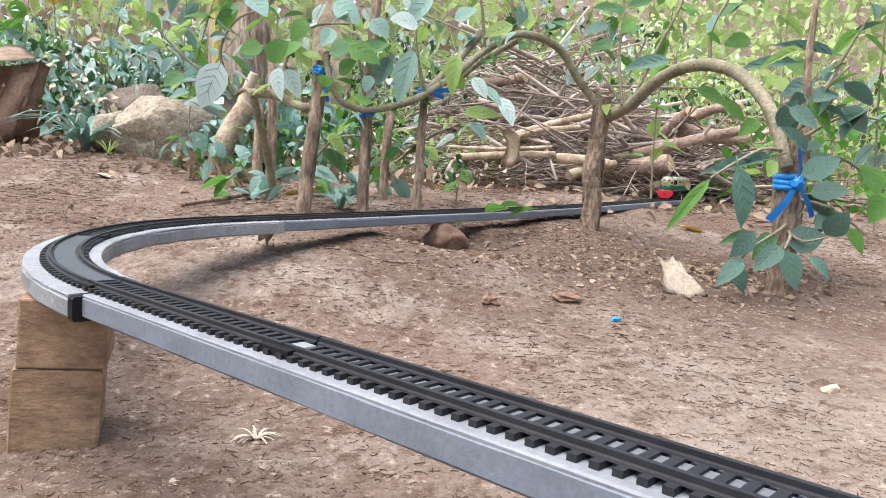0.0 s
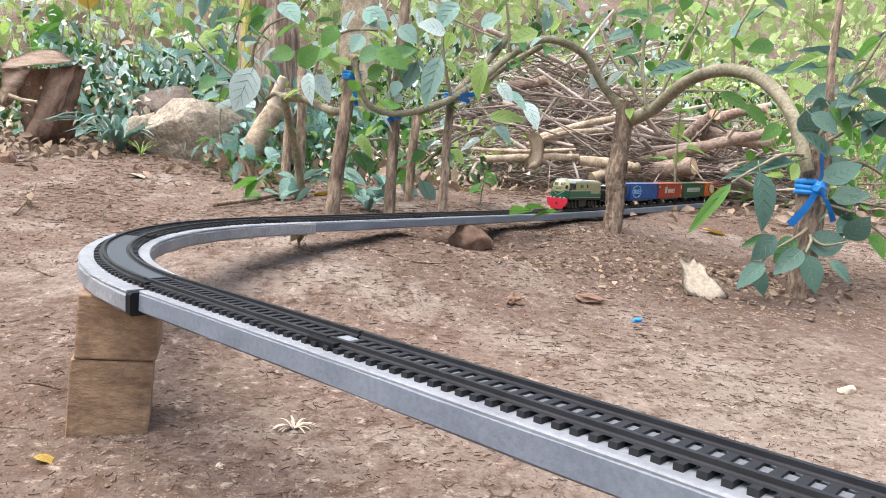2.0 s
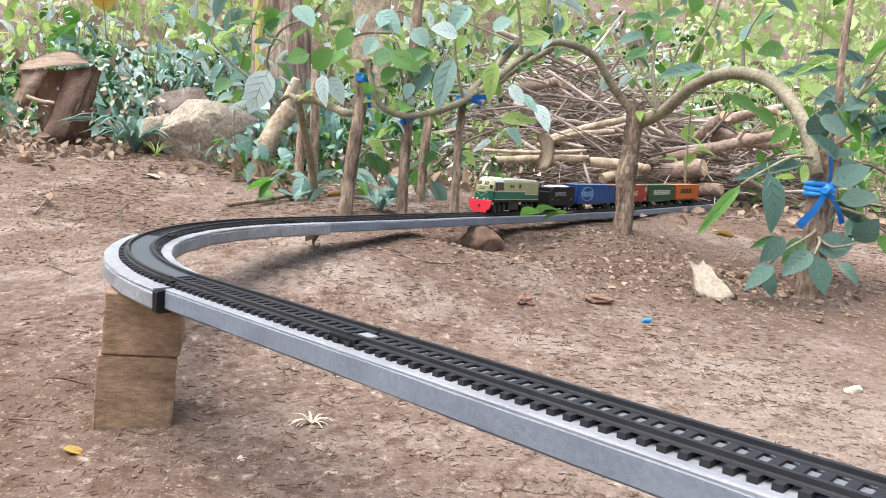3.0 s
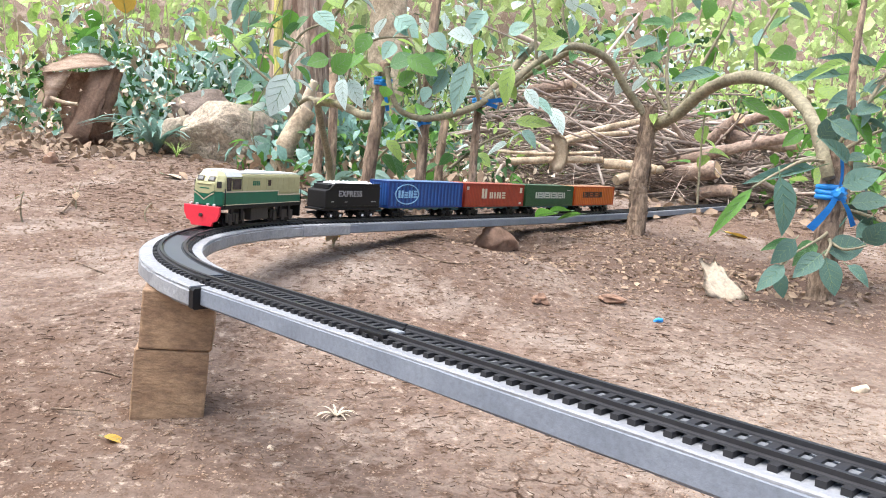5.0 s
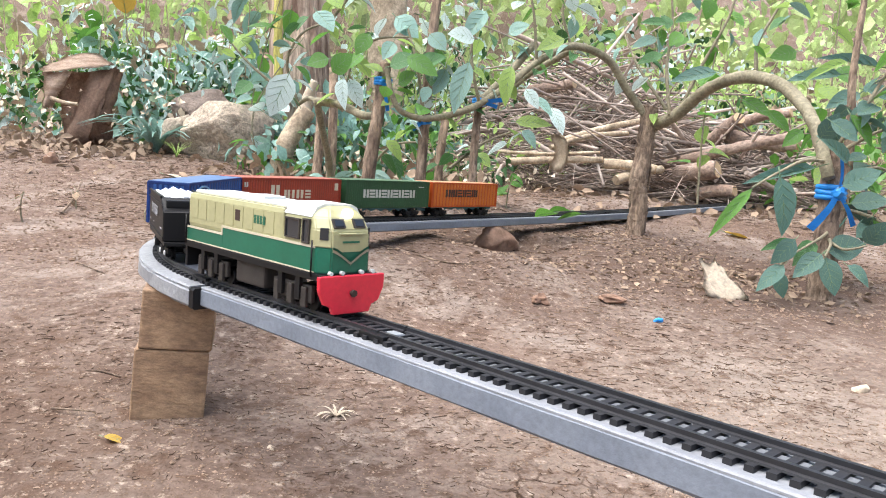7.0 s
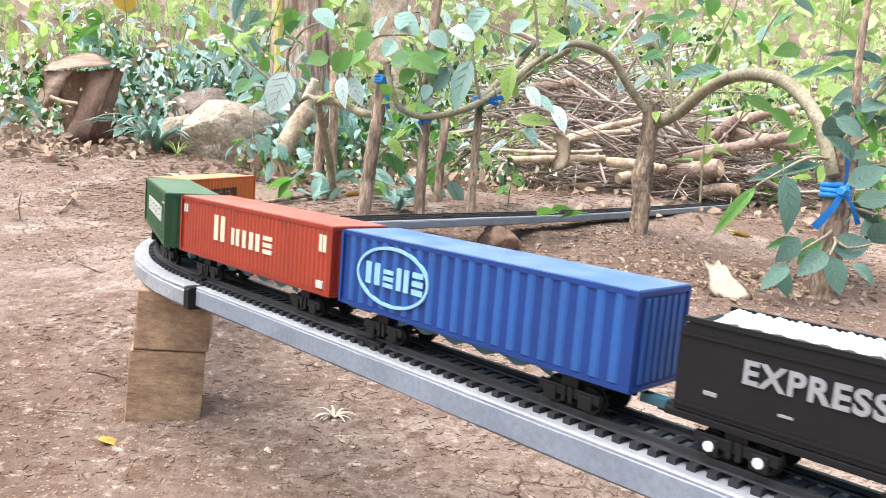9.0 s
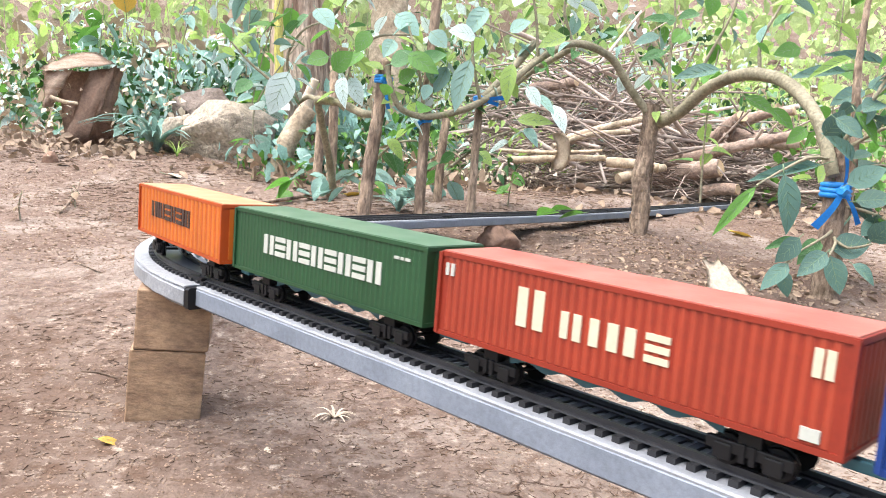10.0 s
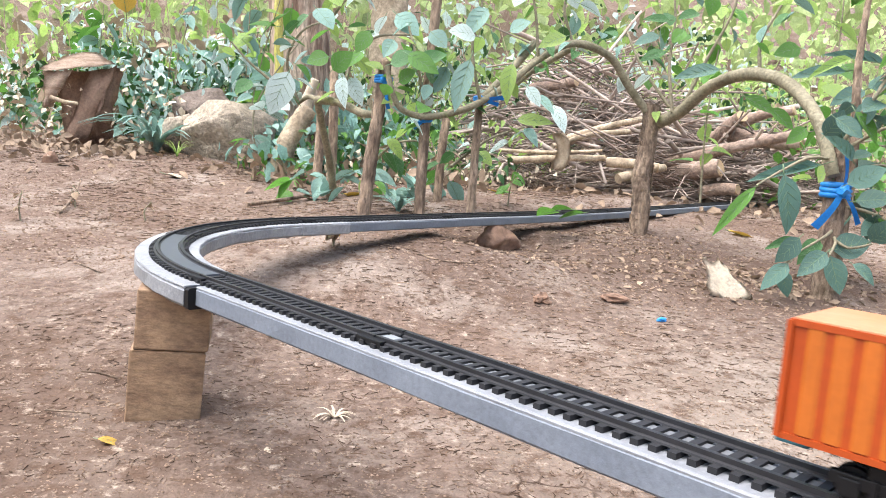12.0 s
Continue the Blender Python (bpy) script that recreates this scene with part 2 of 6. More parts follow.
def paint(name, color, other=None, rough=0.5):
    return material(name, color, other, rough=rough, coarse=45, fine=350, bump=0.2, depth=0.0002, mix=0.6)


# paler copy of each wall paint for ribs: corrugation shading put into colour
ORANGE, ORANGE_LIT = paint("orange_paint", (0.40, 0.058, 0.004)), paint("orange_lit", (0.50, 0.125, 0.012))
RED, RED_LIT = paint("brick_red_paint", (0.235, 0.022, 0.008)), paint("brick_red_lit", (0.31, 0.040, 0.016))
# roof colours: wall paint paled by the whitish sky sheen on top
ROOF_RED, ROOF_BLUE = paint("red_roof_sheen", (0.33, 0.075, 0.05), (0.36, 0.16, 0.12)), paint("blue_roof_sheen", (0.05, 0.12, 0.27), (0.17, 0.23, 0.34))
ROOF_GREEN, ROOF_ORANGE = paint("green_roof_sheen", (0.05, 0.11, 0.055), (0.12, 0.17, 0.11)), paint("orange_roof_sheen", (0.46, 0.19, 0.08), (0.50, 0.30, 0.19))
GREEN, GREEN_LIT = paint("container_green", (0.012, 0.056, 0.019)), paint("container_green_lit", (0.016, 0.070, 0.025))
BLUE, BLUE_LIT = paint("container_blue", (0.002, 0.030, 0.165)), paint("container_blue_lit", (0.014, 0.078, 0.27))
LOCO_GREEN = paint("loco_green", (0.008, 0.12, 0.07), (0.006, 0.09, 0.05), 0.35)
LOCO_CREAM = paint("loco_cream", (0.38, 0.365, 0.20), (0.32, 0.305, 0.16), 0.4)
LOCO_ROOF = paint("loco_roof", (0.62, 0.64, 0.62), (0.52, 0.55, 0.54), 0.4)
LOCO_RED = paint("loco_red", (0.68, 0.025, 0.05), (0.58, 0.02, 0.04), 0.4)
WINDOW = material("dark_window", (0.02, 0.025, 0.03), rough=0.12, coarse=60, fine=300, bump=0.02, spec=0.8)
COAL = material("white_load", (0.74, 0.74, 0.74), (0.62, 0.62, 0.63), rough=0.8, coarse=90, fine=400, bump=0.5, depth=0.001)
SILVER_HUB = material("hub", (0.7, 0.7, 0.7), rough=0.35, coarse=60, fine=400, bump=0.1)
LAMP_GLOW = glow_material("headlight", (1.0, 0.9, 0.7), 4.0)


# ---- mesh helpers ----
def mesh_from(bm, name, mats, smooth_faces=False):
    me = bpy.data.meshes.new(name)
    bm.normal_update()
    bm.to_mesh(me)
    bm.free()
    for m in mats if isinstance(mats, (list, tuple)) else [mats]:
        me.materials.append(m)
    if smooth_faces:
        for p in me.polygons:
            p.use_smooth = True
    return me


def part(name, bm, mats, parent=None, label="", smooth_faces=False):
    ob = new(name, mesh_from(bm, name, mats, smooth_faces))
    if parent is not None:
        ob.parent = parent
    if label:
        tagged(ob, label)
    return ob


def shared(name, me, parent, m):
    ob = new(name, me)
    ob.parent = parent
    ob.matrix_local = m
    return ob


def thing(name, label, category, m=None, group="", kind=""):
    ob = new(name)
    ob.empty_display_size = 0.01
    if m is not None:
        ob.matrix_world = m
    return tagged(ob, label, category, group, kind)


def add_box(bm, x0, x1, y0, y1, z0, z1, bevel=0.0, mat=0):
    vs = [bm.verts.new((x, y, z)) for x in (x0, x1) for y in (y0, y1) for z in (z0, z1)]
    fs = [bm.faces.new([vs[i] for i in q]) for q in
          ((0, 1, 3, 2), (4, 6, 7, 5), (0, 4, 5, 1), (2, 3, 7, 6), (0, 2, 6, 4), (1, 5, 7, 3))]
    for f in fs:
        f.material_index = mat
    if bevel:
        es = list({e for f in fs for e in f.edges})
        r = bmesh.ops.bevel(bm, geom=es, offset=bevel, segments=2, affect="EDGES", profile=0.6)
        for f in r["faces"]:
            f.material_index = mat
    return vs


def box(x0, x1, y0, y1, z0, z1, bevel=0.0):
    bm = bmesh.new()
    add_box(bm, x0, x1, y0, y1, z0, z1, bevel)
    return bm


def add_tube(bm, pts, radii, sides=8, mat=0, wobble=0.0, rng=random):
    """A round tapered limb along points."""
    rings = []
    pts = [Vector(p) for p in pts]
    side = None
    for i, p in enumerate(pts):
        d = (pts[min(i + 1, len(pts) - 1)] - pts[max(i - 1, 0)]).normalized()
        if side is None:
            side = d.orthogonal().normalized()
        side = (side - d * side.dot(d)).normalized()
        up = d.cross(side)
        r = radii[i] if isinstance(radii, (list, tuple)) else radii
        ring = []
        for k in range(sides):
            a = 2 * math.pi * k / sides
            rr = r * (1 + wobble * rng.uniform(-1, 1))
            ring.append(bm.verts.new(p + side * (math.cos(a) * rr) + up * (math.sin(a) * rr)))
        rings.append(ring)
    for a, b in zip(rings, rings[1:]):
        for k in range(sides):
            f = bm.faces.new((a[k], a[(k + 1) % sides], b[(k + 1) % sides], b[k]))
            f.material_index, f.smooth = mat, True
    bm.faces.new(rings[0][::-1]).material_index = mat
    bm.faces.new(rings[-1]).material_index = mat


def spline(pts, n=6):
    """Catmull-Rom points through pts."""
    p = [Vector(q) for q in pts]
    out = []
    for i in range(len(p) - 1):
        a, b, c, d = p[max(i - 1, 0)], p[i], p[i + 1], p[min(i + 2, len(p) - 1)]
        for k in range(n):
            t = k / n
            out.append(0.5 * (2 * b + (c - a) * t + (2 * a - 5 * b + 4 * c - d) * t * t + (3 * b - a - 3 * c + d) * t ** 3))
    return out + [p[-1]]


def limb(pts, r0, r1, n=5, sides=8, wobble=0.06, rng=random):
    """A crooked, knotty limb through pts."""
    q = spline(pts, n * 3)
    bm = bmesh.new()
    seed = rng.uniform(0, 50)
    radii = []
    for i, p in enumerate(q):
        t = i / (len(q) - 1)
        radii.append((r0 + (r1 - r0) * t) * (1 + wobble * 0.9 * noise.noise((p.x * 11, p.y * 11, p.z * 11 + seed))))
        p += Vector((noise.noise((i * 0.35, seed, 0)), noise.noise((i * 0.35, 0, seed)), 0)) * r0 * wobble * 0.8
    add_tube(bm, q, radii, sides, 0, wobble * 0.9, rng)
    return bm


def smooth(a, b, v):
    t = min(1.0, max(0.0, (v - a) / (b - a)))
    return t * t * (3 - 2 * t)


def lerp_table(v, xs, zs):
    for i in range(len(xs) - 1):
        if v <= xs[i + 1]:
            k = max(0.0, (v - xs[i]) / (xs[i + 1] - xs[i]))
            return zs[i] + (zs[i + 1] - zs[i]) * k
    return zs[-1]


def track_side(x, y):
    """Distance behind the far straight of the track."""
    return -0.7944 * (x + 0.3193) + 0.6075 * (y - 0.6527)


def track_rise(u):
    """The far end of the track climbs a little."""
    return 0.016 * smooth(0.55, 1.9, -u)


def ground_z(x, y):
    z = lerp_table(y, (-1, 0.5, 0.8, 1.1, 1.4, 1.8, 2.4, 4, 5, 7, 10, 16, 60), (-0.004, 0.003, 0.018, 0.048, 0.07, 0.1, 0.135, 0.2, 0.5, 1.7, 3.6, 5.5, 8.0))
    z += 0.032 * smooth(1.35, 1.95, y) * smooth(0.3, 0.65, -x) * (1 - smooth(3.0, 5.0, y))
    e = track_side(x, y)
    bank = smooth(-0.02, 0.12, e) * smooth(-0.32, -0.12, x) * (1 - smooth(1.5, 2.1, y))
    z += 0.034 * bank
    # low bank along the far track, hollow round the prop stone
    rise = track_rise(-((x + 0.16236) * 0.60746 + (y - 0.85786) * 0.79436))
    berm = (1 - smooth(0.01, 0.30, abs(e + 0.02))) * smooth(0.62, 1.02, y)
    hollow = 1 - smooth(0.055, 0.14, math.hypot(x - 0.10, y - 1.115))
    z += (0.084 + rise - z) * 0.9 * berm * (1 - 0.95 * hollow) if z < 0.084 + rise else 0.0
    near = (1 - smooth(0.035, 0.16, abs(e))) * smooth(0.9, 1.05, y)
    if near > 0 and z > 0.0912 + rise:
        z += (0.0912 + rise - z) * near
    return z


# ---- ground ----
def axis_steps(lo, hi, step, far, grow):
    a = list(np.arange(lo, hi, step))
    v, s = a[-1], step
    while v < far:
        s *= grow
        v += s
        a.append(v)
    v, s = a[0], step
    while v > -far:
        s *= grow
        v -= s
        a.insert(0, v)
    return a


def ground_relief(x, y):
    n = noise.noise((x * 5, y * 5, 0.0)) * 0.006 + noise.noise((x * 17, y * 17, 3.0)) * 0.0028
    n += noise.noise((x * 48, y * 48, 7.0)) * 0.0013
    return n


def on_ground(x, y):
    return ground_z(x, y) + ground_relief(x, y)


def build_ground():
    xs, ys = axis_steps(-1.25, 1.35, 0.0105, 400, 1.22), axis_steps(0.2, 2.4, 0.0105, 400, 1.22)
    verts = [(x, y, on_ground(x, y) if abs(x) < 6 and -3 < y < 5 else ground_z(x, y)) for y in ys for x in xs]
    w = len(xs)
    faces = [(j * w + i, j * w + i + 1, (j + 1) * w + i + 1, (j + 1) * w + i) for j in range(len(ys) - 1) for i in range(w - 1)]
    me = bpy.data.meshes.new("ground")
    me.from_pydata(verts, [], faces)
    me.materials.append(SOIL)
    for p in me.polygons:
        p.use_smooth = True
    tagged(new("ground", me), "bare trodden pale brown soil yard with crumbs and litter", "ground", kind="structure")


build_ground()

# ---- track line ----
FOAM_TOP, FOAM_LOW, RAIL_TOP = 0.104, 0.0925, 0.1086
FOAM_DEEP = 0.0920
CENTRE = Vector((0.07266, 0.67808))
FAR_START, FAR_WAY = Vector((-0.16236, 0.85786)), Vector((-0.60746, -0.79436))
NEAR_START, NEAR_WAY = Vector((-0.13722, 0.46949)), Vector((0.70490, -0.70930))
RADIUS, ARC, ANGLE = 0.2959, 0.4247, 2.48858


def track_at(u):
    """Point and direction of the centre line, u metres past the start of the bend."""
    if u < 0:
        return FAR_START + FAR_WAY * u, FAR_WAY
    if u > ARC:
        return NEAR_START + NEAR_WAY * (u - ARC), NEAR_WAY
    a = ANGLE + u / RADIUS
    return CENTRE + Vector((math.cos(a), math.sin(a))) * RADIUS, Vector((-math.sin(a), math.cos(a)))


def sweep(bm, u0, u1, profile, step=0.02, mat=0, jitter=0.0, rng=None):
    """Sweep a closed profile of (side, z) along the line; side is positive to the outside of the bend."""
    n = max(1, int(round((u1 - u0) / step)))
    rings = []
    for i in range(n + 1):
        p, d = track_at(u0 + (u1 - u0) * i / n)
        lift = track_rise(u0 + (u1 - u0) * i / n)
        out = Vector((d.y, -d.x))
        ring = []
        for s, z in profile:
            j = rng.uniform(-jitter, jitter) if jitter else 0
            k = rng.uniform(-jitter, jitter) if jitter else 0
            ring.append(bm.verts.new((p.x + out.x * (s + j), p.y + out.y * (s + j), z + k + lift)))
        rings.append(ring)
    m = len(profile)
    for a, b in zip(rings, rings[1:]):
        for k in range(m):
            bm.faces.new((a[k], a[(k + 1) % m], b[(k + 1) % m], b[k])).material_index = mat
    bm.faces.new(rings[0]).material_index = mat
    bm.faces.new(rings[-1][::-1]).material_index = mat
    return bm


def foam_profile(w_out, w_in, lo, hi, r=0.0012):
    return [(w_out, lo + r), (w_out, hi - r), (w_out - r, hi), (-w_in + r, hi), (-w_in, hi - r), (-w_in, lo + r), (-w_in + r, lo), (w_out - r, lo)]


NEAR_THINGS = []


def foam_strip(name, label, u0, u1, w_out, w_in, lo, hi, core, skin, seed, step, jitter, r):
    """A painted foam strip: grey core; paler top skin puts light from above into colour."""
    rng = random.Random(seed)
    root = thing(name, label, "track bed", group="foam strips")
    NEAR_THINGS.extend([root] if u0 > 0.43 else [])
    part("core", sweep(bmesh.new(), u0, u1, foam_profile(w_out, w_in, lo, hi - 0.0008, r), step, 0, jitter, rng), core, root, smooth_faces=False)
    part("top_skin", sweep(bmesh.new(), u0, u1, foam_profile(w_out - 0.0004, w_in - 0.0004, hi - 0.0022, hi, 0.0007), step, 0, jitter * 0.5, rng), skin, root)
    return root


def build_foam():
    foam_strip("foam_bed_bend", "silver-painted foam strip carrying the bend of the toy track", 0.012, 0.4325, 0.0240, 0.0225, FOAM_LOW - 0.0015, FOAM_TOP + 0.0002, SILVER_BEND, SILVER_BEND, 3, 0.011, 0.00045, 0.002)
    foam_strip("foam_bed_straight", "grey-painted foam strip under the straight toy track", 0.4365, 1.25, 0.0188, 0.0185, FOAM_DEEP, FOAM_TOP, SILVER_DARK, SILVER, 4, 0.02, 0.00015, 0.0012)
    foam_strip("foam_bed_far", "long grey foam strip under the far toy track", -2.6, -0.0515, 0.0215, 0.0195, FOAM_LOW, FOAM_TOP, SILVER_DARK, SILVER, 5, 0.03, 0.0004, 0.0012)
    foam_strip("foam_sleeve", "silver foam sleeve joining two track bed strips", -0.056, 0.017, 0.0238, 0.0236, FOAM_LOW - 0.001, FOAM_TOP + 0.0004, SILVER_BEND, SILVER_BEND, 6, 0.02, 0.0003, 0.0012)
    # no real tape: a black filler draws the dark open gap at the joint
    bm = sweep(bmesh.new(), 0.4318, 0.4372, foam_profile(0.0236, 0.0200, FOAM_DEEP - 0.0016, FOAM_TOP - 0.0008), 0.004)
    tagged(new("tape", mesh_from(bm, "tape", BLACK)), "black strip standing in for the dark gap between two foam strips", "tape")


build_foam()


def build_track(name, u0, u1, label, single, plate=False):
    t = thing(name, label, "toy track", group="toy railway sections")
    NEAR_THINGS.extend([t] if u0 > 0.424 else [])
    tie_bm = box(-0.0015, 0.0015, -0.0142, 0.0142, FOAM_TOP, FOAM_TOP + 0.0021)
    tie = mesh_from(tie_bm, "tie", TIE)
    n = int((u1 - u0) / 0.0066)
    rest = bmesh.new()
    for i in range(n):
        p, d = track_at(u0 + (i + 0.5) * (u1 - u0) / n)
        m = Matrix.Translation((p.x, p.y, track_rise(u0 + (i + 0.5) * (u1 - u0) / n))) @ Matrix.Rotation(math.atan2(d.y, d.x), 4, "Z")
        if single:
            shared("tie", tie, t, m)
        else:
            vs = add_box(rest, -0.0015, 0.0015, -0.0142, 0.0142, FOAM_TOP, FOAM_TOP + 0.0021)
            for v in vs:
                v.co = m @ v.co
    if single:
        rest.free()
    else:
        tagged(part("tie_strip", rest, TIE, t), kind="stuff")
    for side in (1, -1):
        c = side * 0.0086
        foot = [(c + 0.0024, FOAM_TOP + 0.002), (c + 0.0022, FOAM_TOP + 0.0027), (c + 0.001, FOAM_TOP + 0.003), (c + 0.001, RAIL_TOP),
                (c - 0.001, RAIL_TOP), (c - 0.001, FOAM_TOP + 0.003), (c - 0.0022, FOAM_TOP + 0.0027), (c - 0.0024, FOAM_TOP + 0.002)]
        part("rail", sweep(bmesh.new(), u0, u1, foot, 0.015), RAIL, t)
    # thin grey bed strip between the rails
    top = FOAM_TOP + (0.0029 if plate else 0.0011)
    strip = part("centre_strip", sweep(bmesh.new(), u0 + 0.006 * plate, u1 - 0.006 * plate, [(0.0062, FOAM_TOP - 0.0004), (0.0062, top), (-0.0062, top), (-0.0062, FOAM_TOP - 0.0004)], 0.015), PLATE if plate else BALLAST, t)
    if plate:
        tagged(strip, "smooth slate-grey plate between the rails")
    # rail joiner plates at the end
    p, d = track_at(u1)
    m = Matrix.Translation((p.x, p.y, track_rise(u1))) @ Matrix.Rotation(math.atan2(d.y, d.x), 4, "Z")
    for side in (1, -1):
        b = box(-0.009, 0.009, side * 0.0105 - 0.0028, side * 0.0105 + 0.0028, FOAM_TOP + 0.0006, FOAM_TOP + 0.0037, 0.0006)
        b.transform(m)
        part("rail_joiner", b, BLACK, t)
    return t


def build_tracks():
    build_track("toy_track", 0.4247, 0.590, "black plastic toy track, short straight beside the bend", True)
    t = build_track("toy_track", 0.5915, 1.15, "black plastic toy track, long straight on grey foam", True)
    p, d = track_at(0.5915)
    m = Matrix.Translation((p.x, p.y, 0)) @ Matrix.Rotation(math.atan2(d.y, d.x), 4, "Z")
    b = box(-0.0042, 0.0042, -0.0032, 0.0032, FOAM_TOP + 0.001, FOAM_TOP + 0.003, 0.001)
    b.transform(m)
    part("connector_tab", b, JOINER, t, "pale plastic connector tab between two track pieces")
    build_track("toy_track", 0.0, 0.2115, "black plastic curved toy track, first half of the bend", True)
    build_track("toy_track", 0.213, 0.4235, "black plastic curved toy track with a smooth grey centre plate", True, True)
    for i in range(10):
        build_track("toy_track", -0.0015 - 0.25 * (i + 1), -0.003 - 0.25 * i, "black plastic toy track on the far straight", i < 1)


build_tracks()


def build_blocks():
    rng = random.Random(5)
    for k, (z0, z1, dx, turn) in enumerate(((-0.006, 0.0505, 0.0, 17), (0.0508, 0.0908, 0.0025, 15))):
        bm = bmesh.new()
        add_box(bm, -0.0235, 0.0235, -0.0235, 0.0235, 0, z1 - z0, 0.0014)
        for v in bm.verts:
            v.co += Vector((rng.uniform(-1, 1), rng.uniform(-1, 1), rng.uniform(-0.4, 0.4) if v.co.z < 0.01 else 0)) * 0.0005
        ob = tagged(new("wooden_block", mesh_from(bm, "wooden_block", BLOCK)),
                    ("rough brown wooden block standing on the soil", "rough brown wooden block stacked under the track bend")[k], "wooden block", "track supports")
        ob.matrix_world = pose(-0.1835, 0.518, -0.002, 0, 2.6, 0) @ Matrix.Translation((dx, 0, z0 + 0.002)) @ Matrix.Rotation(radians(turn), 4, "Z")


build_blocks()

# ---- train ----
def car_root(name, label):
    return thing(name, label, "toy train", group="toy train")


def bogie_mesh():
    bm = bmesh.new()
    for s in (1, -1):
        y = s * 0.0112
        add_box(bm, -0.013, 0.013, y - 0.0012, y + 0.0012, 0.0045, 0.0082, 0.0005)
        for x in (-0.0075, 0.0075):
            add_box(bm, x - 0.0028, x + 0.0028, y - 0.0017, y + 0.0017, 0.002, 0.0072, 0.0006)
        for x in (-0.0015, 0.0015):
            add_box(bm, x - 0.0009, x + 0.0009, y - 0.0019, y + 0.0019, 0.0028, 0.0085, 0.0003)
    add_box(bm, -0.0035, 0.0035, -0.012, 0.012, 0.006, 0.0118, 0.0005)
    return mesh_from(bm, "bogie", BLACK)


def wheelset_mesh(r=0.0048, hub=False):
    bm = bmesh.new()
    add_tube(bm, [(0, -0.010, 0), (0, 0.010, 0)], 0.0009, 6)
    for s in (1, -1):
        add_tube(bm, [(0, s * 0.0068, 0), (0, s * 0.0074, 0)], r * 1.14, 14)
        add_tube(bm, [(0, s * 0.0074, 0), (0, s * 0.0096, 0)], r, 14)
        if hub:
            add_tube(bm, [(0, s * 0.0124, 0), (0, s * 0.0136, 0)], 0.0016, 8, 1)
    return mesh_from(bm, "wheelset", [BLACK, SILVER_HUB])


BOGIE, WHEELSET, HUB_WHEELSET = bogie_mesh(), wheelset_mesh(), wheelset_mesh(0.0044, True)
TRAIN = []


def add_bogies(root, half, hub=False):
    made = []
    for x in (half, -half):
        b = shared("bogie", BOGIE, root, pose(x, 0, 0))
        for w in (0.0075, -0.0075):
            shared("wheelset", HUB_WHEELSET if hub else WHEELSET, b, pose(w, 0, 0.0047))
        made.append((b, x))
    return made


def bars(root, name, mat, widths, x0, z0, height, gap, half_w, slant=0.0, label=""):
    """A row of plain bars in place of a name, on both sides."""
    for flip in (0, 1):
        x = x0
        for k, (w, h) in enumerate(widths):
            bm = bmesh.new()
            y0, y1, top = -half_w - 0.0004, -half_w + 0.0003, height * h
            if top < 0.004:
                add_box(bm, x, x + w, y0, y1, z0, z0 + top)
            elif w < top * 0.5:
                add_box(bm, x, x + w, y0, y1, z0, z0 + top)
            elif k % 2:
                for j in (0, 1, 2):
                    add_box(bm, x, x + w, y0, y1, z0 + top * 0.38 * j, z0 + top * (0.38 * j + 0.24))
            else:
                for j in (0, 1):
                    add_box(bm, x + w * 0.62 * j, x + w * (0.62 * j + 0.38), y0, y1, z0, z0 + top)
            x += w + gap
            if flip:
                bm.transform(Matrix.Rotation(math.pi, 4, "Z"))
            part(name, bm, mat, root, label)


CAR_L, CAR_W, CAR_Z0, CAR_H = 0.1524, 0.0317, 0.0134, 0.0332


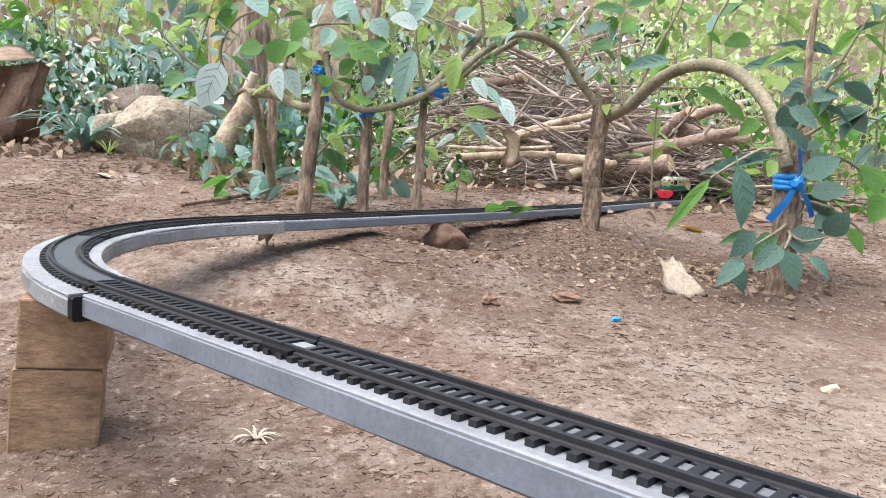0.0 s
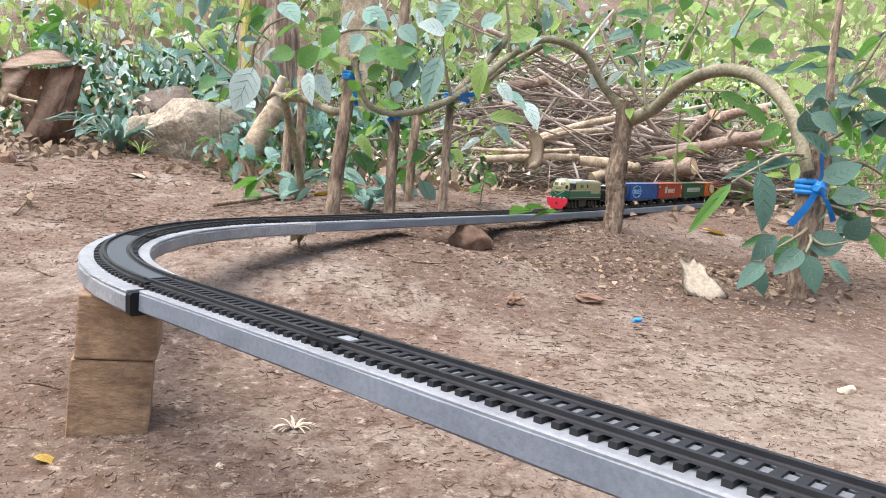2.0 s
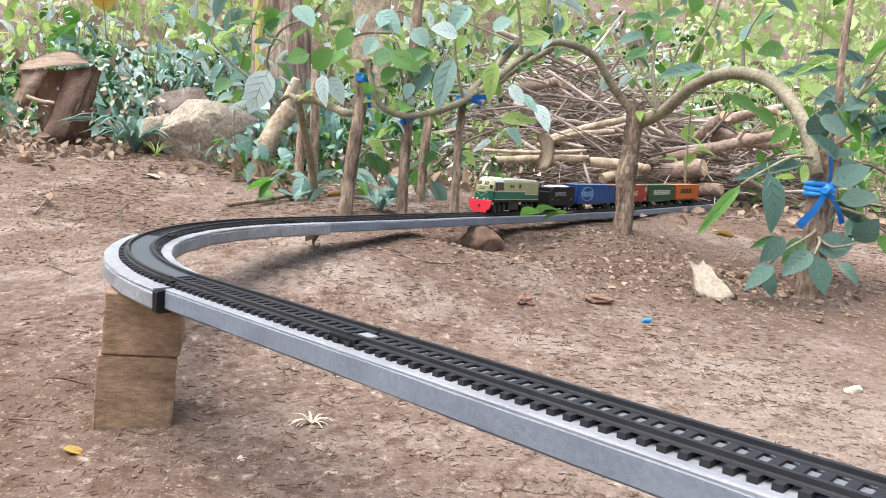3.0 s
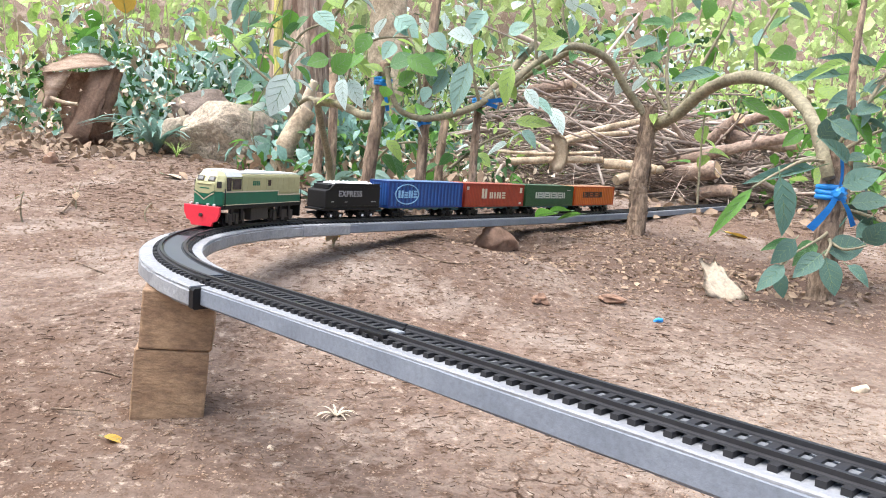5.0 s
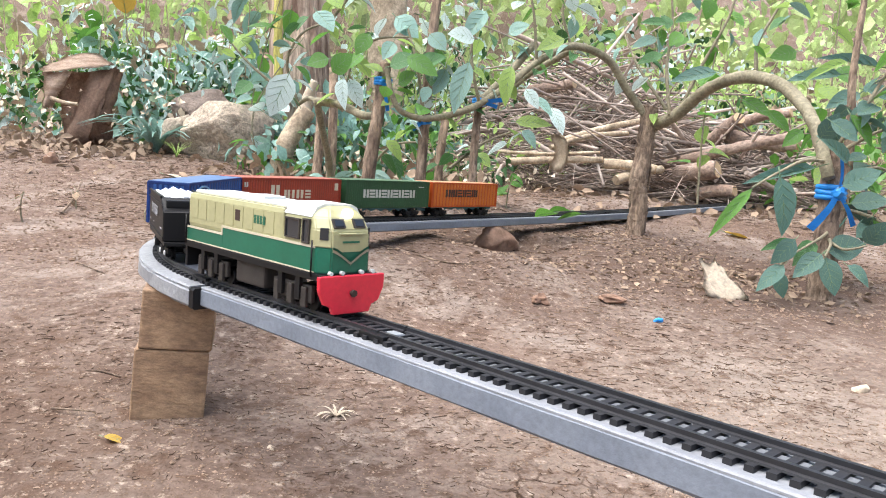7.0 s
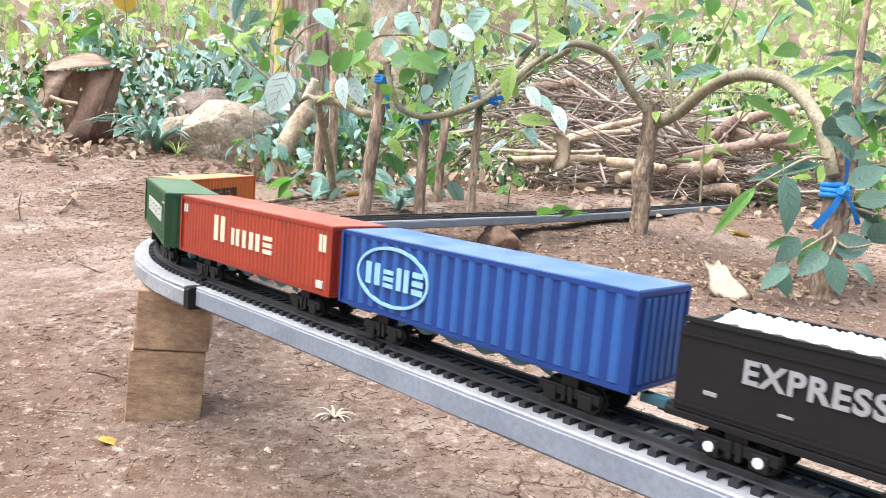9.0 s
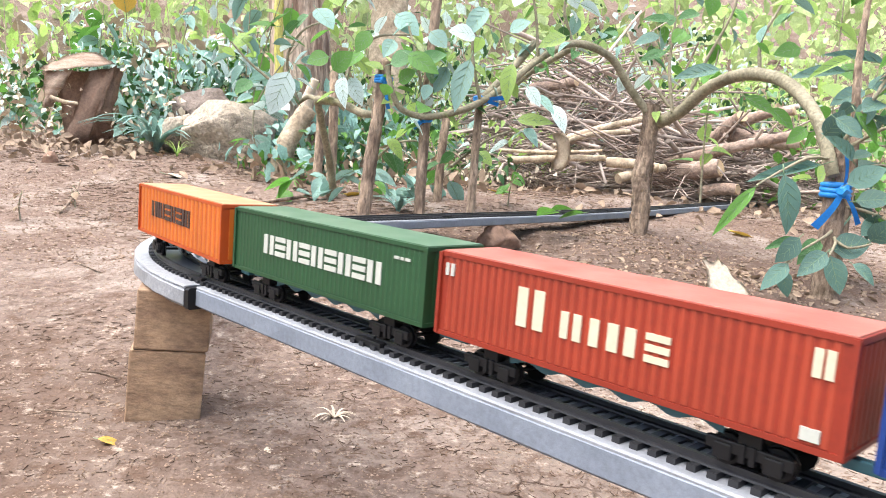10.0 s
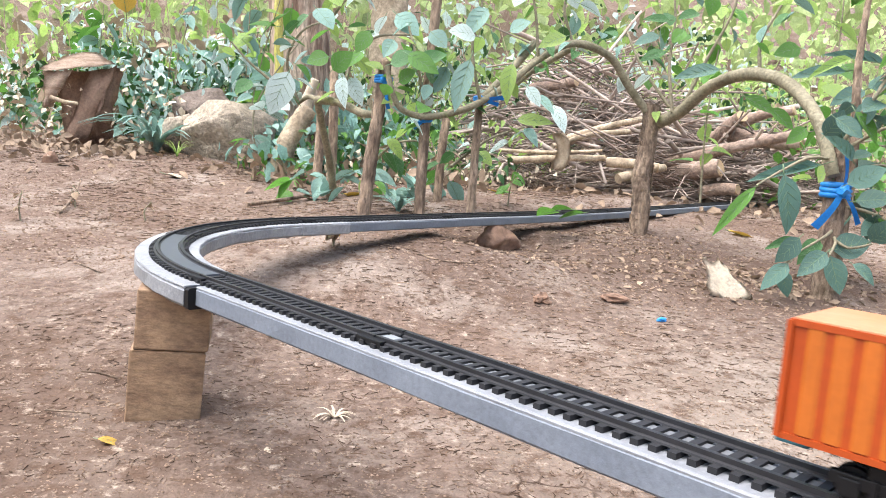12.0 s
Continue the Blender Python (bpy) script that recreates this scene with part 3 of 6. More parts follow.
def build_container(name, label, dark, light, ribs, depth, share, roof_mat):
    root = car_root(name, label)
    h, w = CAR_L / 2, CAR_W / 2
    z0, z1 = CAR_Z0, CAR_Z0 + CAR_H
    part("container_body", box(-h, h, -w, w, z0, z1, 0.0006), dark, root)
    pitch = (2 * h - 0.006) / ribs
    for s in (1, -1):
        bm = bmesh.new()
        for i in range(ribs):
            x = -h + 0.003 + (i + 0.5) * pitch
            r = pitch * share / 2
            a = [bm.verts.new((x + dx, s * (w + dy), z)) for z in (z0 + 0.0022, z1 - 0.0018)
                 for dx, dy in ((-r * 1.35, -0.0001), (-r * 0.75, depth), (r * 0.75, depth), (r * 1.35, -0.0001))]
            for k in range(3):
                bm.faces.new((a[k], a[k + 1], a[k + 5], a[k + 4]) if s < 0 else (a[k], a[k + 4], a[k + 5], a[k + 1]))
            bm.faces.new(a[0:4] if s > 0 else a[3::-1])
            bm.faces.new(a[4:8] if s < 0 else a[7:3:-1])
        # ribs in the paler copy, recesses keep the deeper wall colour
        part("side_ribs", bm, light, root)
        bm = bmesh.new()
        n = 6
        for i in range(n):
            y = -w + 0.003 + (i + 0.5) * (2 * w - 0.006) / n
            add_box(bm, s * h - 0.0002 if s > 0 else s * h - depth, s * h + depth if s > 0 else s * h + 0.0002, y - 0.0012, y + 0.0012, z0 + 0.0025, z1 - 0.0025)
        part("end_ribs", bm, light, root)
    # frame rails round the top and the bottom
    bm = bmesh.new()
    for z in (z0 + 0.0009, z1 - 0.0009):
        for s in (1, -1):
            add_box(bm, -h - 0.0003, h + 0.0003, s * w - 0.0006, s * w + 0.0006, z - 0.0009, z + 0.0009)
            add_box(bm, s * h - 0.0006, s * h + 0.0006, -w - 0.0002, w + 0.0002, z - 0.00085, z + 0.00085)
    for s in (1, -1):
        for q in (1, -1):
            add_box(bm, s * h - 0.0011, s * h + 0.0005, q * w - 0.0011, q * w + 0.0005, z0 + 0.0004, z1 - 0.0004)
    part("corner_frame", bm, dark, root)
    bm = box(-h + 0.0002, h - 0.0002, -w + 0.0001, w - 0.0001, z1 - 0.0004, z1 + 0.0005, 0.0003)
    part("roof_sheet", bm, roof_mat, root, "roof sheet with a pale sheen in its colour")
    # underframe with a wavy lower edge
    bm = bmesh.new()
    add_box(bm, -h + 0.006, h - 0.006, -0.011, 0.011, z0 - 0.0016, z0 - 0.0001)
    for s in (1, -1):
        n = 40
        top = [bm.verts.new((-0.042 + 0.084 * i / n, s * 0.0105, z0 - 0.001)) for i in range(n + 1)]
        low = [bm.verts.new((-0.042 + 0.084 * i / n, s * 0.0105, z0 - 0.0022 - 0.0022 * (0.5 + 0.5 * math.cos(i * 2 * math.pi * 5 / n)))) for i in range(n + 1)]
        for i in range(n):
            bm.faces.new((top[i], top[i + 1], low[i + 1], low[i]))
    part("underframe", bm, TEAL, root, "dark teal underframe with a wavy skirt")
    for s in (1, -1):
        bm = box(-0.004, 0.006, -0.0022, 0.0022, z0 - 0.0058, z0 - 0.0025, 0.0005)
        bm.transform(Matrix.Rotation(0 if s > 0 else math.pi, 4, "Z") @ Matrix.Translation((h, 0, 0)))
        part("coupler", bm, TEAL, root)
    made = add_bogies(root, 0.0505)
    return root, made


def ring_mark(root, x, z, rx, rz, t):
    """An oval outline on both sides."""
    for flip in (0, 1):
        bm = bmesh.new()
        n = 40
        o, i_, o2, i2 = [], [], [], []
        y = -CAR_W / 2 - 0.0012
        for k in range(n):
            a = 2 * math.pi * k / n
            c, s = math.cos(a), math.sin(a)
            o.append(bm.verts.new((x + rx * c, y, z + rz * s)))
            i_.append(bm.verts.new((x + (rx - t) * c, y, z + (rz - t) * s)))
            o2.append(bm.verts.new((x + rx * c, y + 0.0012, z + rz * s)))
            i2.append(bm.verts.new((x + (rx - t) * c, y + 0.0012, z + (rz - t) * s)))
        for k in range(n):
            j = (k + 1) % n
            bm.faces.new((o[k], o[j], i_[j], i_[k]))
            bm.faces.new((o[k], o2[k], o2[j], o[j]))
            bm.faces.new((i_[k], i_[j], i2[j], i2[k]))
        if flip:
            bm.transform(Matrix.Rotation(math.pi, 4, "Z"))
        part("oval_outline", bm, PALE_BLUE, root, "pale blue oval outline")


def build_cars():
    w = CAR_W / 2
    r, b = build_container("container_wagon", "toy flat wagon with an orange ribbed container with dark bars", ORANGE, ORANGE_LIT, 21, 0.0005, 0.55, ROOF_ORANGE)
    bars(r, "name_bar", DARK_PRINT, [(0.0105, 1), (0.003, 1), (0.0095, 1), (0.0095, 1), (0.0085, 1), (0.0095, 1), (0.009, 1), (0.003, 1)], -0.0475, 0.0272, 0.0102, 0.0016, w + 0.0005)
    TRAIN.append((r, b, 0.0, 0.0505))
    r, b = build_container("container_wagon", "toy flat wagon with a dark green container with white bars", GREEN, GREEN_LIT, 44, 0.0002, 0.4, ROOF_GREEN)
    bars(r, "name_bar", WHITE, [(0.0092, 1), (0.0092, 1), (0.0092, 1), (0.0092, 1), (0.0092, 1), (0.0092, 1), (0.0092, 1), (0.0092, 1), (0.0095, 1)], -0.047, 0.026, 0.0098, 0.0015, w + 0.0002)
    bars(r, "small_bar", WHITE, [(0.003, 1), (0.002, 1), (0.003, 1)], 0.056, 0.039, 0.0012, 0.001, w + 0.0002)
    TRAIN.append((r, b, 0.1609, 0.0505))
    r, b = build_container("container_wagon", "toy flat wagon with a brick red container with cream bars", RED, RED_LIT, 40, 0.0003, 0.5, ROOF_RED)
    bars(r, "name_bar", CREAM_PRINT, [(0.012, 1.35)], -0.036, 0.0255, 0.0105, 0.002, w + 0.0003)
    bars(r, "name_bar", CREAM_PRINT, [(0.0085, 1), (0.0036, 1), (0.0105, 1), (0.0085, 1)], -0.0165, 0.0255, 0.0092, 0.0034, w + 0.0003)
    bars(r, "small_panel", WHITE, [(0.0045, 1)], -0.0735, 0.0375, 0.0048, 0.001, w + 0.0003)
    bars(r, "small_panel", WHITE, [(0.0052, 1)], 0.065, 0.0165, 0.0036, 0.001, w + 0.0003)
    bars(r, "small_bar", CREAM_PRINT, [(0.0024, 1), (0.0024, 1)], 0.066, 0.034, 0.008, 0.0008, w + 0.0003)
    TRAIN.append((r, b, 0.3218, 0.0505))
    r, b = build_container("container_wagon", "toy flat wagon with a blue ribbed container with an oval mark", BLUE, BLUE_LIT, 20, 0.0006, 0.42, ROOF_BLUE)
    ring_mark(r, -0.0415, 0.0305, 0.0232, 0.0130, 0.0013)
    bars(r, "name_bar", PALE_BLUE, [(0.0095, 1), (0.0065, 0.8), (0.0075, 1), (0.0065, 1)], -0.0585, 0.0258, 0.0095, 0.0022, w + 0.0006)
    TRAIN.append((r, b, 0.4830, 0.0505))


build_cars()


def build_tender():
    root = car_root("coal_tender", "black toy tender with grey lettering and a white load")
    h, w = 0.0455, 0.0152
    prof = [(-h, 0.0135), (h, 0.0135), (h, 0.0335), (h - 0.006, 0.0345), (h - 0.014, 0.0415), (-h + 0.003, 0.0415), (-h, 0.039)]
    bm = bmesh.new()
    rows = [[bm.verts.new((x, s * w, z)) for x, z in prof] for s in (-1, 1)]
    n = len(prof)
    bm.faces.new(rows[0])
    bm.faces.new(rows[1][::-1])
    for k in range(n):
        bm.faces.new((rows[0][(k + 1) % n], rows[0][k], rows[1][k], rows[1][(k + 1) % n]))
    bmesh.ops.bevel(bm, geom=list(bm.edges), offset=0.0006, segments=1, affect="EDGES")
    part("tank", bm, BLACK, root)
    bm = bmesh.new()
    g = 10
    for i in range(g):
        for j in range(5):
            x, y = -0.036 + 0.06 * i / (g - 1), -0.011 + 0.022 * j / 4
            bmesh.ops.create_icosphere(bm, subdivisions=1, radius=0.0046, matrix=Matrix.Translation((x + 0.001 * math.sin(i * 7 + j), y, 0.0405 - 0.0012 * abs(j - 2))))
    part("load", bm, COAL, root, "heaped white load")
    bm = bmesh.new()
    for s in (1, -1):
        add_box(bm, -h + 0.001, h - 0.014, s * w - 0.0007, s * w + 0.0007, 0.041, 0.0425)
        add_box(bm, -h, h, s * (w + 0.0003) - 0.0003, s * (w + 0.0003) + 0.0003, 0.0155, 0.0163)
        add_box(bm, -h, h, s * (w + 0.0003) - 0.0003, s * (w + 0.0003) + 0.0003, 0.0368, 0.0374)
    add_box(bm, h - 0.012, h - 0.0065, -0.0125, 0.0125, 0.035, 0.0405, 0.001)
    part("rim", bm, BLACK, root)
    part("footplate", box(-h - 0.003, h + 0.003, -0.0145, 0.0145, 0.0108, 0.0134, 0.0006), BLACK, root)
    for flip in (0, 1):
        cu = bpy.data.curves.new("lettering", "FONT")
        cu.body, cu.size, cu.extrude, cu.align_x, cu.space_character, cu.offset = "EXPRESS", 0.0094, 0.0002, "CENTER", 1.12, 0.0003
        tmp = bpy.data.objects.new("lettering", cu)
        scene.collection.objects.link(tmp)
        bpy.context.view_layer.update()
        me = bpy.data.meshes.new_from_object(tmp.evaluated_get(bpy.context.evaluated_depsgraph_get()))
        bpy.data.objects.remove(tmp)
        me.materials.clear()
        me.materials.append(GREY_PRINT)
        me.transform(Matrix.Rotation(math.pi * flip, 4, "Z") @ Matrix.Translation((-0.006, -w - 0.0004, 0.0272)) @ Matrix.Rotation(math.pi / 2, 4, "X"))
        ob = new("lettering", me)
        ob.parent = root
        tagged(ob, "grey raised lettering reading EXPRESS")
    bars(root, "small_bar", GREY_PRINT, [(0.004, 1), (0.004, 0.6)], -0.036, 0.0205, 0.0012, 0.018, w)
    bars(root, "small_bar", GREY_PRINT, [(0.004, 1), (0.003, 1)], 0.030, 0.0205, 0.0012, 0.001, w)
    for s in (1, -1):
        bm = box(-0.001, 0.012, -0.0018, 0.0018, 0.0068, 0.0095, 0.0005)
        bm.transform(Matrix.Rotation(0 if s > 0 else math.pi, 4, "Z") @ Matrix.Translation((h, 0, 0)))
        part("coupler", bm, BLACK, root)
    TRAIN.append((root, add_bogies(root, 0.026, True), 0.6195, 0.026))


build_tender()


def build_loco():
    root = car_root("locomotive", "green and cream toy diesel locomotive with a red pilot")
    h, w = 0.0725, 0.0165
    z0, zg, z1 = 0.0208, 0.0338, 0.0525
    step_x, step_z = -0.028, 0.0295

    def hull(x0, x1, wid, a, b, bev):
        return box(x0, x1, -wid, wid, a, b, bev)

    def nosed(x0, rings):
        """A body with cut front corners; rings of (z, front x, half width)."""
        bm = bmesh.new()
        made = []
        for z, xf, wid in rings:
            made.append([bm.verts.new((x, y, z)) for x, y in ((x0, -wid), (xf - 0.0062, -wid), (xf, -wid * 0.69), (xf, wid * 0.69), (xf - 0.0062, wid), (x0, wid))])
        for p, q in zip(made, made[1:]):
            for k in range(6):
                bm.faces.new((p[k], p[(k + 1) % 6], q[(k + 1) % 6], q[k]))
        bm.faces.new(made[0][::-1])
        bm.faces.new(made[-1])
        bmesh.ops.bevel(bm, geom=list(bm.edges), offset=0.0007, segments=2, affect="EDGES")
        return bm

    xf = h - 0.0019
    part("lower_body", nosed(step_x, [(z0, xf, w), (zg, xf, w)]), LOCO_GREEN, root, "green lower body side")
    part("lower_body", hull(-h + 0.001, step_x + 0.0008, w, z0, step_z, 0.0008), LOCO_GREEN, root, "green lower body behind the step in the stripe")
    # long hood and cab
    part("long_hood", hull(-h + 0.001, 0.034, w - 0.0004, step_z - 0.0002, z1 - 0.002, 0.003), LOCO_CREAM, root, "cream upper hood")
    part("cab", nosed(0.0345, [(zg - 0.0002, xf, w - 0.0002), (0.0425, xf - 0.001, w - 0.0002), (0.0482, xf - 0.0045, w - 0.0015), (z1 - 0.0002, xf - 0.0085, w - 0.0048), (z1 + 0.0012, xf - 0.0125, w - 0.008)]), LOCO_CREAM, root, "cream cab with cut corners and a sloping front")
    part("hood_roof", hull(-h + 0.004, 0.033, w - 0.0035, z1 - 0.0024, z1 - 0.0004, 0.0008), LOCO_ROOF, root, "pale grey roof")
    bm = bmesh.new()
    prof = [(-w + 0.0010, 0.0480), (-w + 0.0042, z1 + 0.0004), (-w + 0.0078, z1 + 0.0019), (w - 0.0078, z1 + 0.0019), (w - 0.0042, z1 + 0.0004), (w - 0.0010, 0.0480)]
    rows = [[bm.verts.new((x, y * k, z)) for y, z in prof] for x, k in ((0.0338, 1.0), (h - 0.0145, 1.0))]
    for k in range(5):
        bm.faces.new((rows[0][k], rows[0][k + 1], rows[1][k + 1], rows[1][k]))
    bm.faces.new(rows[0])
    bm.faces.new(rows[1][::-1])
    bmesh.ops.recalc_face_normals(bm, faces=bm.faces)
    part("cab_roof", bm, LOCO_ROOF, root, "white cab roof with sloping sides")
    part("hood_edge", hull(-h + 0.002, 0.0335, w - 0.0022, z1 - 0.0030, z1 - 0.0022, 0.0003), GRIME, root, "dark seam under the hood roof")
    part("exhaust_box", hull(-0.02, 0.0, 0.007, z1 - 0.0006, z1 + 0.0012, 0.0005), LOCO_ROOF, root)
    # stripe
    bm = bmesh.new()
    for s in (1, -1):
        add_box(bm, step_x, h - 0.009, s * w - 0.0003, s * w + 0.0003, zg - 0.0006, zg + 0.0006)
        add_box(bm, step_x - 0.0006, step_x + 0.0006, s * w - 0.0003, s * w + 0.0004, step_z - 0.0006, zg + 0.0006)
        add_box(bm, -h + 0.0015, step_x - 0.0006, s * w - 0.0003, s * w + 0.0003, step_z - 0.0006, step_z + 0.0006)
        add_box(bm, -h + 0.0015, h - 0.009, s * w - 0.0003, s * w + 0.0003, z0 + 0.0002, z0 + 0.0009)
    part("stripe", bm, CREAM_PRINT, root)
    # side windows and grilles
    for s in (1, -1):
        for x0, x1, a, b in ((0.038, 0.0495, 0.0368, 0.0455), (0.0535, 0.0580, 0.0355, 0.0462)):
            part("window", box(x0, x1, s * (w - 0.0002) - 0.0004, s * (w - 0.0002) + 0.0004, a, b), WINDOW, root, "dark cab window")
            bm = bmesh.new()
            for q in ((x0 - 0.0008, x0, a - 0.0008, b + 0.0008), (x1, x1 + 0.0008, a - 0.0008, b + 0.0008), (x0, x1, a - 0.0008, a), (x0, x1, b, b + 0.0008)):
                add_box(bm, q[0], q[1], s * w - 0.0008, s * w + 0.0005, q[2], q[3])
            part("window_frame", bm, GRIME, root)
        for i in range(9):
            part("hood_door", box(-0.066 + i * 0.0105, -0.0585 + i * 0.0105, s * (w - 0.0004) - 0.0003, s * (w - 0.0004) + 0.0002, 0.0355, 0.047), LOCO_CREAM, root)
        part("grille", box(-0.014, -0.009, s * (w - 0.0004) - 0.0005, s * (w - 0.0004) + 0.0005, 0.039, 0.045), DARK_PRINT, root)
        bm = bmesh.new()
        for i in range(4):
            add_box(bm, 0.006 + 0.003 * i, 0.008 + 0.003 * i, s * (w - 0.0004) - 0.0005, s * (w - 0.0004) + 0.0005, 0.0395, 0.044)
        part("number_bars", bm, LOCO_GREEN, root)
    # face
    for y in (-0.0062, 0.0062):
        bm = box(-0.0004, 0.0006, -0.0036, 0.0036, -0.0026, 0.0026, 0.0003)
        bm.transform(Matrix.Translation((xf - 0.0027, y, 0.0456)) @ Matrix.Rotation(radians(-31), 4, "Y"))
        part("front_window", bm, GRIME, root, "dark frame of the front window")
        bm = box(0.0004, 0.0009, -0.0027, 0.0027, -0.0018, 0.0018, 0.0002)
        bm.transform(Matrix.Translation((xf - 0.0027, y, 0.0456)) @ Matrix.Rotation(radians(-31), 4, "Y"))
        part("front_pane", bm, WINDOW, root, "dark front window")
    for s in (1, -1):
        bm = box(-0.0004, 0.0006, -0.0022, 0.0022, -0.0030, 0.0030, 0.0003)
        bm.transform(Matrix.Translation((xf - 0.0036, s * 0.0137, 0.0405)) @ Matrix.Rotation(s * radians(50.5), 4, "Z"))
        part("corner_window", bm, WINDOW, root, "small dark corner window")
    bm = bmesh.new()
    add_tube(bm, [(h - 0.0075, 0, 0.0505), (h - 0.0045, 0, 0.0505)], 0.0024, 12)
    part("headlight", bm, LAMP_GLOW, root, "lit round headlight")
    for zz, mat_, drop, thick in ((0.0318, CREAM_PRINT, 0.0066, 0.0013), (0.0333, LOCO_GREEN, 0.0066, 0.0012)):
        bm = bmesh.new()
        n = 14
        top, low = [], []
        for i in range(n + 1):
            y = -0.0113 + 0.0226 * i / n
            d = drop * (1 - abs(y) / 0.0113) ** 1.3
            top.append(bm.verts.new((xf + 0.0007, y, zz - d + thick)))
            low.append(bm.verts.new((xf + 0.0007, y, zz - d)))
        for i in range(n):
            bm.faces.new((top[i], low[i], low[i + 1], top[i + 1]))
        bmesh.ops.solidify(bm, geom=list(bm.faces), thickness=0.0005)
        part("face_chevron", bm, mat_, root)
    part("face_panel", box(xf - 0.0003, xf + 0.0002, -0.0108, 0.0108, 0.0318, 0.0405), LOCO_CREAM, root)
    part("name_bar", box(xf - 0.0004, xf + 0.0005, -0.0052, 0.0052, 0.0362, 0.0372), LOCO_GREEN, root)
    part("face_ledge", box(xf - 0.0006, xf + 0.0010, -0.0078, 0.0078, 0.0402, 0.0411, 0.0003), LOCO_CREAM, root)
    # pilot
    bm = bmesh.new()
    prof = [(-0.0203, 0.0205), (-0.0200, 0.0135), (-0.0168, 0.0065), (-0.0128, 0.0052), (-0.0112, 0.0012), (0.0112, 0.0012), (0.0128, 0.0052), (0.0168, 0.0065), (0.0200, 0.0135), (0.0203, 0.0205)]
    rows = [[bm.verts.new((x, y, z)) for y, z in prof] for x in (h - 0.001, h + 0.0016)]
    n = len(prof)
    bm.faces.new(rows[0])
    bm.faces.new(rows[1][::-1])
    for k in range(n):
        bm.faces.new((rows[0][(k + 1) % n], rows[0][k], rows[1][k], rows[1][(k + 1) % n]))
    bmesh.ops.recalc_face_normals(bm, faces=bm.faces)
    bmesh.ops.bevel(bm, geom=list(bm.edges), offset=0.0004, segments=1, affect="EDGES")
    part("pilot", bm, LOCO_RED, root, "bright red front pilot plate")
    part("rear_pilot", box(-h - 0.0012, -h + 0.0012, -0.016, 0.016, 0.005, 0.0205, 0.0005), BLACK, root)
    bm = bmesh.new()
    add_tube(bm, [(h + 0.001, 0, 0.0115), (h + 0.0034, 0, 0.0115)], 0.0018, 8)
    part("front_coupler", bm, DARK_PRINT, root)
    for y in (-0.013, 0.013, -0.006, 0.006):
        bm = bmesh.new()
        add_tube(bm, [(h - 0.001, y, 0.0217), (h + 0.0012, y, 0.0217)], 0.0011, 8)
        part("marker_lamp", bm, LOCO_ROOF, root)
    # frame, tank, rails
    part("frame", box(-h, h - 0.001, -0.0172, 0.0172, 0.0172, 0.0207, 0.0004), BLACK, root)
    part("fuel_tank", box(-0.015, 0.015, -0.0142, 0.0142, 0.0045, 0.0175, 0.0015), GRIME, root)
    for s in (1, -1):
        for x in (-h + 0.002, h - 0.010):
            bm = bmesh.new()
            add_tube(bm, [(x, s * 0.0176, 0.019), (x, s * 0.0176, 0.037)], 0.0005, 6)
            part("handrail", bm, BLACK, root)
        for x in (-0.05, -0.034, 0.034, 0.05):
            part("step", box(x - 0.002, x + 0.002, s * 0.0157 - 0.001, s * 0.0157 + 0.001, 0.006, 0.0175), BLACK, root)
    bm = box(-0.012, 0.001, -0.0018, 0.0018, 0.0068, 0.0095, 0.0005)
    bm.transform(Matrix.Translation((-h, 0, 0)))
    part("coupler", bm, BLACK, root)
    made = []
    for x in (0.042, -0.042):
        b = shared("bogie", BOGIE, root, pose(x, 0, 0))
        for q in (0.0125, 0.0, -0.0125):
            shared("wheelset", WHEELSET, b, pose(q, 0, 0.0047))
        for s in (1, -1):
            part("side_frame", box(-0.0175, 0.0175, s * 0.0132 - 0.0012, s * 0.0132 + 0.0012, 0.0045, 0.0135, 0.0006), GRIME, b)
            for q in (0.0125, 0.0, -0.0125):
                part("axle_box", box(q - 0.0022, q + 0.0022, s * 0.0149 - 0.0011, s * 0.0149 + 0.0011, 0.0022, 0.0125, 0.0005), GRIME, b)
        made.append((b, x))
    TRAIN.append((root, made, 0.774, 0.042))


build_loco()

# ---- leaves ----
def leaf_shape(width, fold, curl, n=5):
    """Outline rows of one leaf, one unit long along x."""
    rows = []
    for i in range(n + 1):
        t = i / n
        w = width * (math.sin(math.pi * t ** 0.8) ** 0.85 if 0 < t < 1 else 0.0)
        z = -curl * t * t
        rows.append((t, w, z, fold * w))
    return rows


